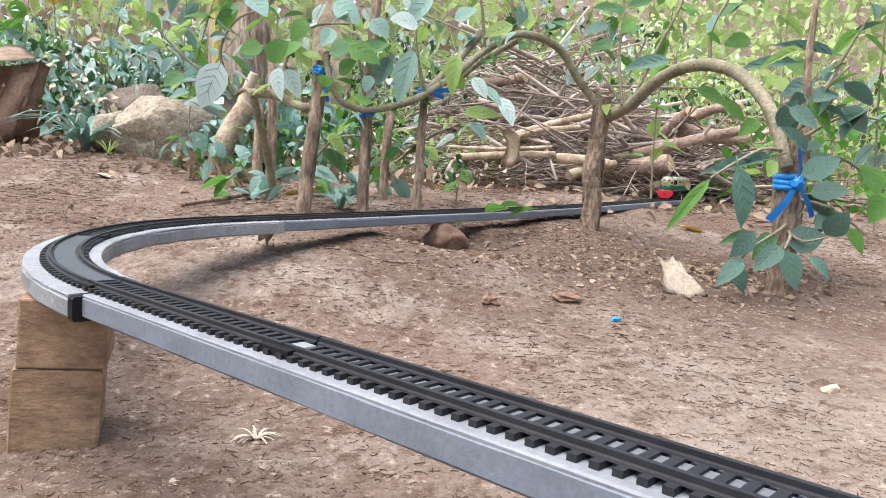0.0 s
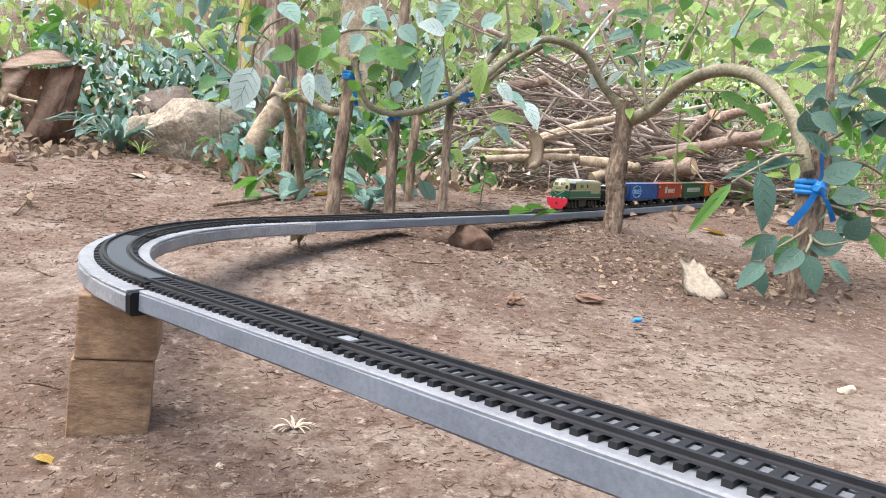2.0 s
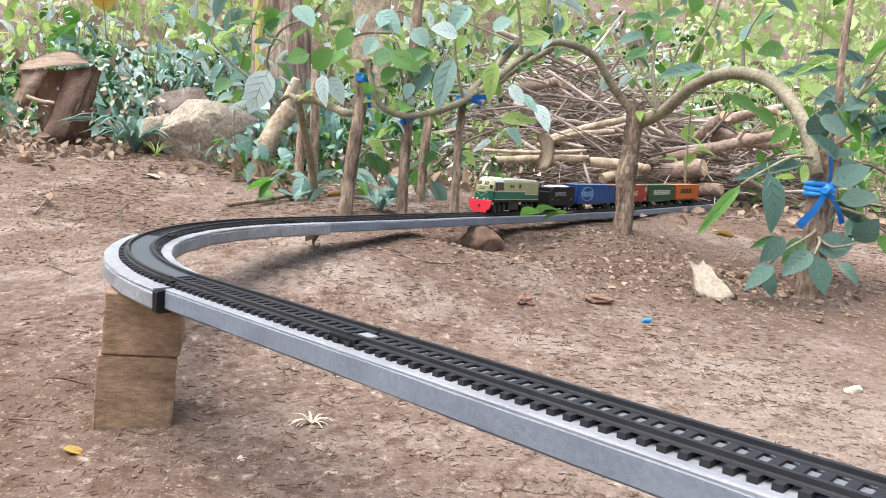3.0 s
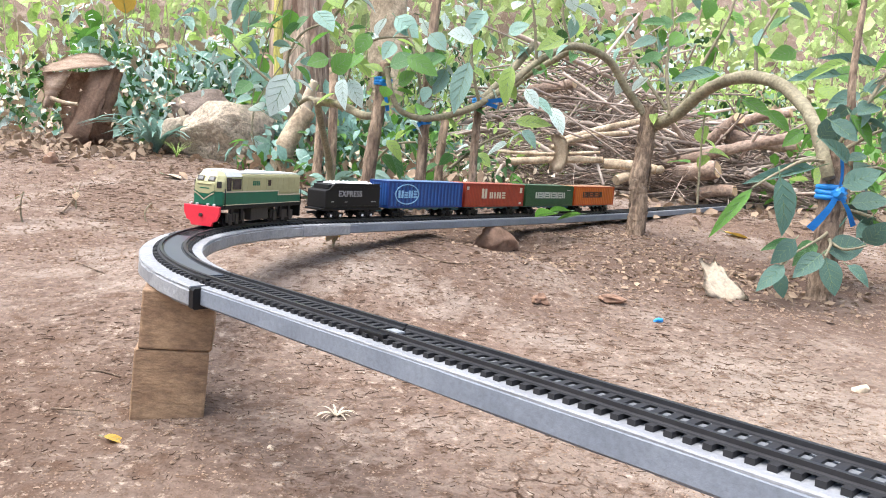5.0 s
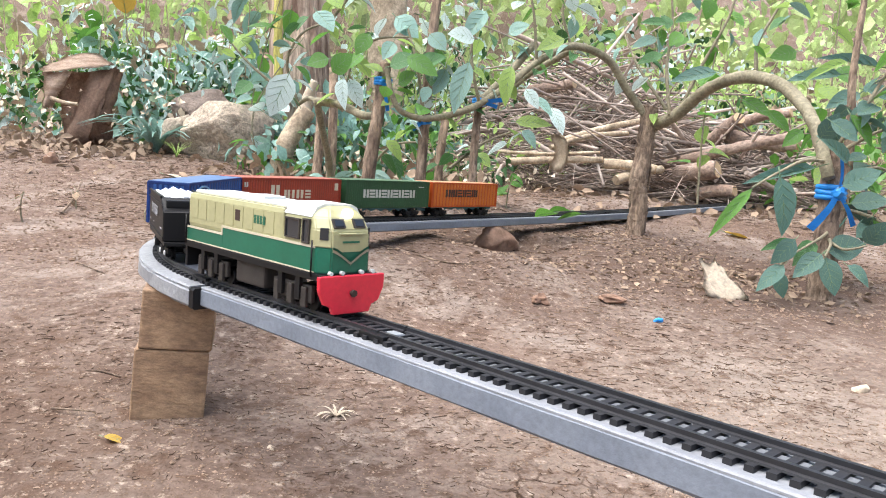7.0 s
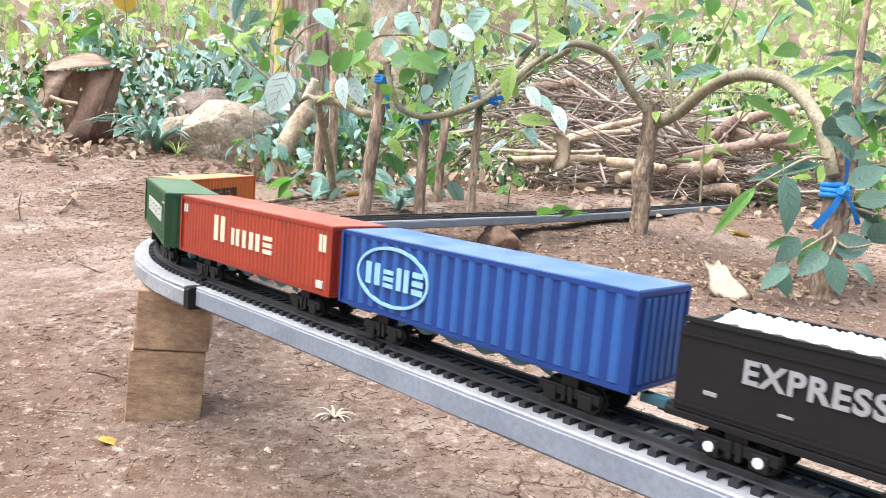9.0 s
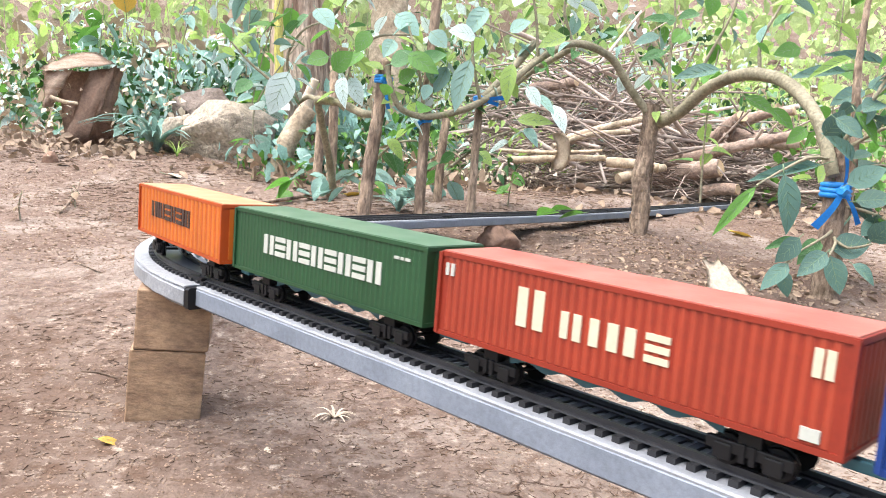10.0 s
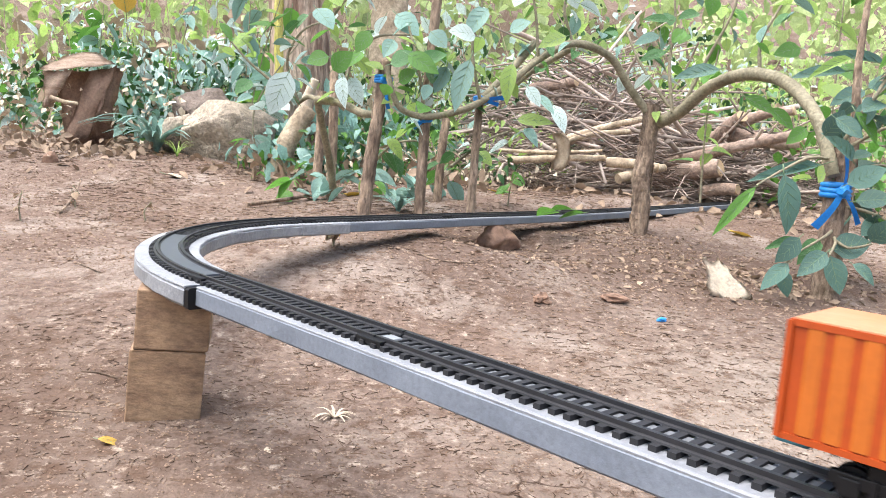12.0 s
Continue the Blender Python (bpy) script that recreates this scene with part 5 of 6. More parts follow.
        leaves_along(b, p, 13, (0.028, 0.046), ["green", "sheen", "deep", "young", "white"], rng, 0.03)
    leaves_along(b, [(-0.30, 1.5, 0.11), (-0.15, 1.42, 0.125), (0.0, 1.42, 0.13)], 30, (0.04, 0.06), ["sheen", "green", "sheen"], rng, 0.03)


build_shrubs()


# ---- stones ----
def stone(name, label, centre, size, mat, seed, turn=0.0, detail=3, rough=0.22, category="rock", group=""):
    rng = random.Random(seed)
    bm = bmesh.new()
    bmesh.ops.create_icosphere(bm, subdivisions=detail, radius=1.0)
    off = Vector((rng.uniform(-9, 9), rng.uniform(-9, 9), rng.uniform(-9, 9)))
    planes = [(Vector((rng.uniform(-1, 1), rng.uniform(-1, 1), rng.uniform(-0.5, 1))).normalized(), rng.uniform(0.62, 0.86)) for _ in range(9)]
    for v in bm.verts:
        d = v.co.normalized()
        c = Vector([max(-0.85, min(0.85, q)) for q in d]) * 1.1
        for q, far in planes:
            over = c.dot(q) - far
            if over > 0:
                c = c - q * over * 0.9
        k = 1 + rough * noise.noise(d * 1.4 + off) + rough * 0.45 * noise.noise(d * 4 + off) + rough * 0.16 * noise.noise(d * 11 + off)
        v.co = Vector((c.x * size[0], c.y * size[1], c.z * size[2])) * k
        v.co.z = max(v.co.z, -size[2] * 0.95)
    if size[0] < 0.03 and name != "support_stone":
        centre = (centre[0], centre[1], on_ground(centre[0], centre[1]) + size[2] * 0.55)
    ob = tagged(new(name, mesh_from(bm, name, mat, detail > 3)), label, category, group)
    ob.matrix_world = Matrix.Translation(centre) @ Matrix.Rotation(turn, 4, "Z")
    return ob


def build_stones():
    stone("rock", "large weathered grey-brown rock at the yard's edge", (-0.566, 1.96, 0.200), (0.118, 0.09, 0.084), STONE, 4, 0.2, 5, 0.13)
    stone("rock", "darker rock lying behind the large one", (-0.680, 2.12, 0.232), (0.098, 0.07, 0.09), STONE_DARK, 8, -0.3, 5, 0.16)
    stone("rock", "small pale rock leaning against the large one", (-0.70, 1.98, 0.185), (0.045, 0.04, 0.055), STONE, 15, 0.5, 4)
    stone("support_stone", "brown stone propping up the far track strip", (0.079, 1.16, 0.0705), (0.040, 0.028, 0.026), STONE_RED, 6, 0.9, 4, 0.25, "stone")
    stone("stone", "small white stone on the soil", (0.387, 0.675, 0.0155), (0.0095, 0.007, 0.0045), LEAF_PALE, 31, 0.4, 2, 0.2, "stone")
    stone("stone", "small brown stone near the yard's edge", (-0.863, 1.66, 0.102), (0.017, 0.013, 0.015), STONE_RED, 33, 0.4, 2, 0.2, "stone")
    stone("soil_clod", "dark crumbly clod on the soil", (0.114, 0.862, 0.0285), (0.0095, 0.008, 0.0065), STONE_RED, 41, 0.4, 3, 0.7, "clod")
    stone("soil_clod", "low brown clod on the soil", (0.204, 0.905, 0.026), (0.016, 0.009, 0.006), STONE_RED, 42, 0.1, 3, 0.6, "clod")
    stone("blue_scrap", "small bright blue plastic scrap on the soil", (0.252, 0.860, 0.0255), (0.0066, 0.004, 0.0030), BLUE_TIE, 44, 0.5, 2, 0.5, "scrap")


build_stones()


# ---- trunks, stump and dead bark ----
def tree_trunk(label, pts, r0, r1, seed, mat=TRUNK):
    rng = random.Random(seed)
    root = thing("tree", label, "tree", Matrix.Translation(pts[0]))
    q = spline(pts, 10)
    bm = bmesh.new()
    sides, rings = 36, []
    ph = rng.uniform(0, 9)
    for i, p in enumerate(q):
        t = i / (len(q) - 1)
        r = (r0 + (r1 - r0) * t) * (1 + 0.5 * max(0, 0.12 - t) / 0.12)
        ring = []
        for k in range(sides):
            a = 2 * math.pi * k / sides
            f = 1 + 0.10 * noise.noise((math.cos(a) * 2.5 + ph, math.sin(a) * 2.5, t * 1.5)) + 0.055 * abs(math.sin(a * 9 + 2 * noise.noise((a * 2, t * 4, ph)))) + 0.03 * noise.noise((a * 9, t * 20, ph))
            ring.append(bm.verts.new(p + Vector((math.cos(a) * r * f, math.sin(a) * r * f, 0))))
        rings.append(ring)
    for a, b in zip(rings, rings[1:]):
        for k in range(sides):
            bm.faces.new((a[k], a[(k + 1) % sides], b[(k + 1) % sides], b[k])).smooth = True
    bm.faces.new(rings[-1])
    bm.transform(root.matrix_world.inverted())
    part("trunk", bm, mat, root)
    return root


def build_trees():
    rng = random.Random(61)
    t = tree_trunk("broad tree trunk with deeply furrowed red-brown bark", [(-0.405, 2.12, 0.08), (-0.432, 2.143, 0.413), (-0.448, 2.164, 0.581), (-0.484, 2.202, 1.1), (-0.5, 2.25, 2.4)], 0.085, 0.07, 3)
    bm = bmesh.new()
    for k in range(3):
        a = 2 * k + 0.4
        pts = [Vector((-0.49, 2.23, 1.9 + 0.15 * k)), Vector((-0.49 + math.cos(a) * 0.4, 2.23 + math.sin(a) * 0.4, 2.3)), Vector((-0.49 + math.cos(a) * 0.9, 2.23 + math.sin(a) * 0.9, 2.6))]
        add_tube(bm, spline(pts, 4), 0.03, 8, 0, 0.05, rng)
    bm.transform(t.matrix_world.inverted())
    part("limb", bm, TRUNK, t)
    bm = bmesh.new()
    add_tube(bm, spline([(-0.462, 2.052, 0.30), (-0.474, 2.064, 0.44), (-0.488, 2.082, 0.60), (-0.515, 2.115, 1.0)], 8), 0.012, 8, 0, 0.25, rng)
    bm.transform(t.matrix_world.inverted())
    part("moss_streak", bm, MOSS, t, "yellow-green mossy streak down the bark")
    tree_trunk("pale peeling trunk behind the stakes", [(-0.20, 2.32, 0.10), (-0.211, 2.350, 0.454), (-0.217, 2.373, 0.639), (-0.226, 2.414, 1.1), (-0.22, 2.45, 2.2)], 0.055, 0.05, 5, BARK_PALE)
    s = thing("stump", "leaning pale stump with a broken top", "stump", Matrix.Translation((-0.391, 1.754, 0.09)))
    bm = limb([(-0.392, 1.754, 0.07), (-0.385, 1.757, 0.15), (-0.368, 1.764, 0.205), (-0.333, 1.772, 0.268)], 0.026, 0.021, 7, 14, 0.045, rng)
    bm.transform(s.matrix_world.inverted())
    part("trunk", bm, BARK_PALE, s)
    bm = limb([(-0.345, 1.768, 0.245), (-0.335, 1.765, 0.29), (-0.318, 1.76, 0.335)], 0.017, 0.009, 5, 10, 0.07, rng)
    bm.transform(s.matrix_world.inverted())
    part("broken_limb", bm, LEAF_PALE, s, "whitish broken limb")


build_trees()


def sheet(root, name, centre, rows, mat, rng, rough=0.004):
    """A curved dry sheet: rows of points joined into a thin shell."""
    bm = bmesh.new()
    g = [[bm.verts.new(Vector(p) + Vector((rng.uniform(-1, 1), rng.uniform(-1, 1), rng.uniform(-1, 1))) * rough) for p in r] for r in rows]
    for a, b in zip(g, g[1:]):
        for k in range(len(a) - 1):
            bm.faces.new((a[k], a[k + 1], b[k + 1], b[k])).smooth = True
    bmesh.ops.solidify(bm, geom=list(bm.faces), thickness=0.003)
    return part(name, bm, mat, root)


def build_dry_sheaths():
    rng = random.Random(71)
    s = thing("dry_sheath", "curled brown dead palm sheath leaning at the yard's edge", "dead leaf", Matrix.Translation((-0.943, 1.97, on_ground(-0.943, 1.97) + 0.004)))
    def fold(p0, p1, p2, p3, mat, sag):
        rows = []
        for i in range(9):
            u = i / 8
            row = []
            for j in range(7):
                v = j / 6
                a, b = Vector(p0).lerp(Vector(p1), u), Vector(p3).lerp(Vector(p2), u)
                q = a.lerp(b, v)
                q.z += sag * math.sin(math.pi * u) * (1 - v)
                q.y += 0.006 * math.sin(5 * u + 3 * v)
                row.append(tuple(q))
            rows.append(row)
        sheet(s, "sheath", None, rows, mat, rng, 0.0035)

    fold((-0.125, 0.03, 0.19), (0.013, 0.06, 0.235), (0.078, 0.0, 0.205), (-0.078, -0.04, 0.172), SHEATH, 0.012)
    fold((-0.082, -0.042, 0.172), (-0.012, -0.022, 0.184), (-0.058, -0.05, 0.085), (-0.078, -0.047, 0.085), SHEATH, 0.0)
    # darkened front panels and back sheet paint the shaded hollow
    fold((0.022, -0.012, 0.187), (0.086, 0.01, 0.205), (0.028, -0.035, 0.0), (-0.036, -0.04, 0.0), SHEATH_SHADED, -0.01)
    fold((0.07, 0.0, 0.20), (0.09, 0.04, 0.19), (0.062, 0.0, 0.05), (0.045, -0.03, 0.075), SHEATH_SHADED, 0.0)
    fold((-0.10, 0.05, 0.18), (0.06, 0.06, 0.20), (0.05, 0.05, 0.0), (-0.06, 0.04, 0.0), SHEATH_SHADED, 0.0)
    bm = limb([(-0.055, -0.05, 0.11), (-0.02, -0.055, 0.102), (0.012, -0.05, 0.10)], 0.006, 0.004, 5, 8, 0.08, rng)
    part("stalk", bm, BARK_PALE, s)
    # dry leaf by the bank
    d = thing("dry_leaf", "crumpled pale dry leaf standing on the soil", "dead leaf", Matrix.Translation((0.364, 0.992, on_ground(0.364, 0.992) - 0.001)) @ Matrix.Diagonal((1.25, 1.1, 1.05, 1)))
    rows = []
    for i in range(9):
        u = i / 8
        row = []
        for j in range(8):
            v = j / 7
            wide = 0.02 + 0.026 * v ** 0.8 + 0.003 * math.sin(9 * v + 1)
            crease = 0.003 * abs(math.sin(6.5 * u + 1.5 * v)) + 0.0015 * math.sin(17 * u - 5 * v)
            tear = 0.012 * (math.sin(11 * u + 0.6) + 0.6 * math.sin(23 * u)) * (1 - v) ** 2
            row.append(((u - 0.45) * wide - 0.006 + 0.01 * v, 0.024 - 0.04 * v + crease, 0.041 * (1 - v) + tear * 0.35 + 0.004 * math.sin(7 * u + 1) * v - 0.001))
        rows.append(row)
    sheet(d, "blade", None, rows, PALE_SHEATH, rng, 0.0013)
    p = thing("dry_leaf", "long hanging dry leaf on the brushwood pile", "dead leaf", Matrix.Translation((0.27, 2.0, 0.17)))
    rows = [[(-0.02 + 0.036 * i / 4 + 0.02 * math.sin(j * 0.5), 0.01 * math.sin(i * 1.5), 0.095 * (1 - j / 6)) for j in range(7)] for i in range(5)]
    sheet(p, "blade", None, rows, LEAF_PALE, rng)
    for x, y, yaw, kind, label in ((-0.199, 0.45, 0.3, "yellow", "small yellowed leaf on the soil"), (-0.20, 1.45, 0.2, "yellow", "yellow dead leaf below the stakes"), (-0.16, 1.42, 2.0, "yellow", "yellow dead leaf below the stakes"),
                                   (-0.27, 1.48, 1.1, "pale", "pale dead leaf below the stakes"), (0.08, 1.62, 0.4, "yellow", "yellow dead leaf behind the track"), (0.53, 1.45, 0.2, "yellow", "yellow dead leaf beside the track"),
                                   (-0.6, 1.62, 0.0, "pale", "pale dead leaf on the open soil"), (-0.14, 1.48, 0.5, "yellow", "yellow dead leaf below the stakes")):
        m = rng.choice(LEAVES[kind])
        o = tagged(new("fallen_leaf", m), label, "fallen leaf", "fallen leaves")
        sz = 0.016 if y < 0.6 else 0.06
        o.matrix_world = Matrix.Translation((x, y, on_ground(x, y) + 0.001 + sz * 0.1)) @ Matrix.Rotation(yaw, 4, "Z") @ Matrix.Rotation(0.15, 4, "Y") @ Matrix.Scale(sz, 4)


build_dry_sheaths()


# ---- brushwood pile ----
def pile_height(x):
    return lerp_table(x, (0.0, 0.15, 0.3, 0.5, 0.8, 1.05, 1.3), (0.0, 0.2, 0.40, 0.36, 0.2, 0.13, 0.02))


def build_pile():
    rng = random.Random(81)
    root = thing("brushwood_pile", "tangled pile of dry grey-brown sticks and branches", "brushwood", Matrix.Translation((0.5, 2.4, 0.1)))
    inv = root.matrix_world.inverted()
    for i in range(300):
        x = rng.uniform(0.05, 1.15)
        y = rng.uniform(2.15, 2.75)
        h = pile_height(x)
        z = 0.13 + h * min(1.0, (y - 2.05) / 0.35) * rng.uniform(0.35, 1.0)
        a = rng.gauss(0.0, 0.5) + (0.0 if rng.random() < 0.75 else 1.3)
        tilt = rng.gauss(-0.12 if x > 0.4 else 0.25, 0.22)
        ln = rng.uniform(0.15, 0.42)
        r = rng.choice((0.0018, 0.0022, 0.0026, 0.003, 0.0036, 0.0045, 0.007))
        d = Vector((math.cos(a) * math.cos(tilt), math.sin(a) * math.cos(tilt), math.sin(tilt)))
        c = Vector((x, y, z))
        bend = Vector((rng.uniform(-1, 1), rng.uniform(-1, 1), rng.uniform(-1, 1))) * ln * 0.1
        bm = bmesh.new()
        pts = [c - d * ln, c - d * ln * 0.3 + bend, c + d * ln * 0.3 + bend * 0.5, c + d * ln]
        for p in pts:
            p.z = max(p.z, 0.125)
        add_tube(bm, [inv @ p for p in pts], [r, r * 0.95, r * 0.85, r * 0.6], 6, 0, 0.1, rng)
        part("stick", bm, DEADWOOD, root)
    verts, faces = [], []
    for i in range(1900):
        x, y = rng.uniform(0.03, 1.25), rng.uniform(2.08, 2.6)
        z = 0.125 + pile_height(x) * min(1.0, (y - 2.02) / 0.35) * rng.uniform(0.1, 1.0)
        a, tilt, ln = rng.gauss(0, 0.6) + (0 if rng.random() < 0.65 else rng.uniform(-1.5, 1.5)), rng.gauss(0.0, 0.35), rng.uniform(0.03, 0.14)
        d = Vector((math.cos(a) * math.cos(tilt), math.sin(a) * math.cos(tilt), math.sin(tilt)))
        o = Vector((rng.uniform(-1, 1), rng.uniform(-1, 1), rng.uniform(-1, 1))) * ln * 0.12
        rr, k = rng.uniform(0.0007, 0.002), len(verts)
        sd = d.orthogonal().normalized()
        up = d.cross(sd)
        for t in (-1, 0, 1):
            c = Vector((x, y, z)) + d * ln * t + (o if t == 0 else Vector())
            c.z = max(c.z, 0.118)
            for g in (0, 2.09, 4.19):
                verts.append(tuple(inv @ (c + sd * math.cos(g) * rr + up * math.sin(g) * rr)))
        for j in (0, 3):
            for q in range(3):
                faces.append((k + j + q, k + j + (q + 1) % 3, k + j + (q + 1) % 3 + 3, k + j + q + 3))
    me = bpy.data.meshes.new("fine_brush")
    me.from_pydata(verts, [], faces)
    me.materials.append(DEADWOOD)
    ob = new("fine_brush", me)
    ob.parent = root
    tagged(ob, "fine dry twigs", kind="stuff")
    for (p0, p1, r, label) in (
            ((0.572, 2.20, 0.150), (0.711, 2.06, 0.208), 0.027, "thick brown log with a pale sawn end"), ((0.60, 2.17, 0.208), (0.864, 2.00, 0.303), 0.0150, "long smooth branch resting on the logs"),
            ((0.756, 2.25, 0.293), (0.783, 2.14, 0.352), 0.0189, "short upright brown log"), ((0.782, 2.22, 0.308), (0.936, 2.10, 0.286), 0.0201, "reddish brown log on the pile"),
            ((0.832, 2.30, 0.338), (0.949, 2.20, 0.383), 0.0146, "reddish branch on the pile"), ((0.683, 2.10, 0.138), (0.754, 2.03, 0.155), 0.0165, "dark log at the foot of the pile"),
            ((0.229, 2.40, 0.408), (0.347, 2.30, 0.428), 0.0153, "dark log near the top of the pile"), ((0.285, 2.10, 0.248), (0.527, 2.20, 0.329), 0.0089, "long pale branch on the pile"),
            ((0.268, 2.08, 0.232), (0.484, 2.15, 0.289), 0.0071, "thin long pale branch on the pile"), ((0.153, 2.02, 0.187), (0.396, 2.02, 0.210), 0.0089, "long pale branch low on the pile"),
            ((0.123, 2.04, 0.211), (0.383, 2.00, 0.228), 0.0044, "thin pale stick across the pile"), ((0.412, 2.06, 0.201), (0.538, 2.02, 0.196), 0.0134, "short weathered log on the pile"),
            ((0.440, 2.03, 0.159), (0.575, 2.10, 0.197), 0.0124, "short weathered log at the foot of the pile")):
        a, b = Vector(p0), Vector(p1)
        ob = thing("log", label, "log", Matrix.Translation(a), "logs on the pile")
        mid = (a + b) / 2 + Vector((0, 0, rng.uniform(-0.008, 0.012)))
        bm = limb([Vector((0, 0, 0)), mid - a, b - a], r * 1.08, r * 0.9, 6, 12, 0.06, rng)
        part("bark", bm, LOG if r > 0.0145 else BARK_PALE, ob)
        d = (b - a).normalized()
        bm = bmesh.new()
        add_tube(bm, [b - a - d * 0.002, b - a + d * 0.0025], r * 0.86, 12, 0, 0.02, rng)
        part("sawn_end", bm, CUT, ob, "pale sawn end")


build_pile()


# ---- low plants ----
def strap_plant(name, label, foot, n, length, width, mat, seed, lean=0.9):
    rng = random.Random(seed)
    foot = (foot[0], foot[1], on_ground(foot[0], foot[1]) - 0.002)
    root = thing(name, label, "plant", Matrix.Translation(foot))
    for i in range(n):
        a = rng.uniform(0, 6.283)
        ln = length * rng.uniform(0.6, 1.1)
        bm = bmesh.new()
        rows = []
        for k in range(7):
            t = k / 6
            r = ln * (lean * t * 0.55 + 0.25 * t * t)
            z = ln * (0.95 * t - 0.75 * lean * t * t)
            w = width * (1 - t) ** 0.6 * (0.6 + 0.4 * min(1, t * 4)) + 0.0003
            c, s = math.cos(a), math.sin(a)
            rows.append((bm.verts.new((c * r - s * w, s * r + c * w, z + w * 0.4)), bm.verts.new((c * r, s * r, z)), bm.verts.new((c * r + s * w, s * r - c * w, z + w * 0.4))))
        for p, q in zip(rows, rows[1:]):
            bm.faces.new((p[0], p[1], q[1], q[0])).smooth = True
            bm.faces.new((p[1], p[2], q[2], q[1])).smooth = True
        part("blade", bm, mat, root)


def sprout(label, foot, height, seed, kinds, n=7, size=(0.012, 0.02), mat=STEM):
    rng = random.Random(seed)
    foot = (foot[0], foot[1], on_ground(foot[0], foot[1]))
    root = thing("seedling", label, "seedling", Matrix.Translation(foot), "seedlings")
    pts = [(0, 0, -0.004), (rng.uniform(-0.15, 0.15) * height, 0, height * 0.5), (rng.uniform(-0.3, 0.3) * height, 0, height)]
    part("stalk", limb(pts, 0.0016, 0.0008, 4, 5, 0.05, rng), mat, root)
    if n:
        f = Vector(foot)
        leaves_along(root, [f + Vector(p) for p in pts], n, size, kinds, rng, 0.006, (0.0, 0.9), 0.45)


def build_low_plants():
    strap_plant("strap_plant", "clump of arching strap-leaved green plant", (-0.745, 1.95, 0.138), 34, 0.26, 0.0085, LEAF_SKY_SHEEN, 5, 0.95)
    strap_plant("rosette_plant", "small spiky green rosette below the stakes", (-0.079, 1.245, 0.088), 15, 0.075, 0.0042, LEAF_SKY_SHEEN, 6, 0.9)
    strap_plant("grass_tuft", "small pale dry grass tuft", (-0.066, 0.521, 0.002), 16, 0.022, 0.0007, LEAF_PALE, 7, 1.0)
    strap_plant("grass_tuft", "tiny pale dry grass tuft", (-0.10, 0.458, 0.001), 7, 0.009, 0.0006, LEAF_PALE, 8, 1.0)
    strap_plant("grass_tuft", "tuft of thin grass beside the rock", (-0.66, 1.86, 0.128), 20, 0.08, 0.0012, LEAF_YOUNG, 9, 0.6)
    sprout("dry little seedling on the open soil", (-0.622, 1.121, 0.047), 0.045, 3, ["dry"], 6)
    sprout("dry little seedling on the open soil", (-0.60, 1.24, 0.056), 0.03, 4, ["dry"], 4)
    sprout("small green seedling behind the track", (0.11, 1.42, 0.098), 0.06, 5, ["green"], 7, (0.02, 0.03))
    sprout("withered seedling below the track sleeve", (-0.135, 0.93, 0.04), 0.03, 6, ["dry", "yellow"], 5, (0.014, 0.022))
    sprout("thin seedling on the open soil", (-0.47, 1.2, 0.052), 0.03, 8, ["dry"], 3)
    rng = random.Random(91)
    for pts, r, label in (([(-0.60, 1.19, 0.056), (-0.615, 1.26, 0.075), (-0.64, 1.34, 0.10)], 0.0022, "bent dark twig sticking out of the soil"),
                          ([(-0.43, 0.90, 0.028), (-0.40, 0.86, 0.027), (-0.37, 0.83, 0.024)], 0.0012, "thin pale twig lying on the soil"),
                          ([(-0.36, 1.38, 0.074), (-0.29, 1.5, 0.086), (-0.235, 1.60, 0.098)], 0.004, "long pale stick lying below the stakes"),
                          ([(-0.03, 0.93, 0.036), (0.0, 0.92, 0.037), (0.04, 0.93, 0.034)], 0.0013, "dark twig lying on the soil"),
                          ([(-0.252, 0.49, 0.006), (-0.236, 0.488, 0.007), (-0.222, 0.49, 0.006)], 0.0009, "thin dark twig beside the blocks"),
                          ([(-0.235, 0.56, 0.008), (-0.245, 0.55, 0.014), (-0.255, 0.545, 0.016)], 0.001, "short dark twig beside the blocks")):
        pts = [(x, y, max(z, on_ground(x, y) + r * 0.6)) for x, y, z in pts]
        tagged(new("twig", mesh_from(limb(pts, r, r * 0.6, 5, 6, 0.1, rng), "twig", BARK)), label, "twig", "loose twigs")


build_low_plants()


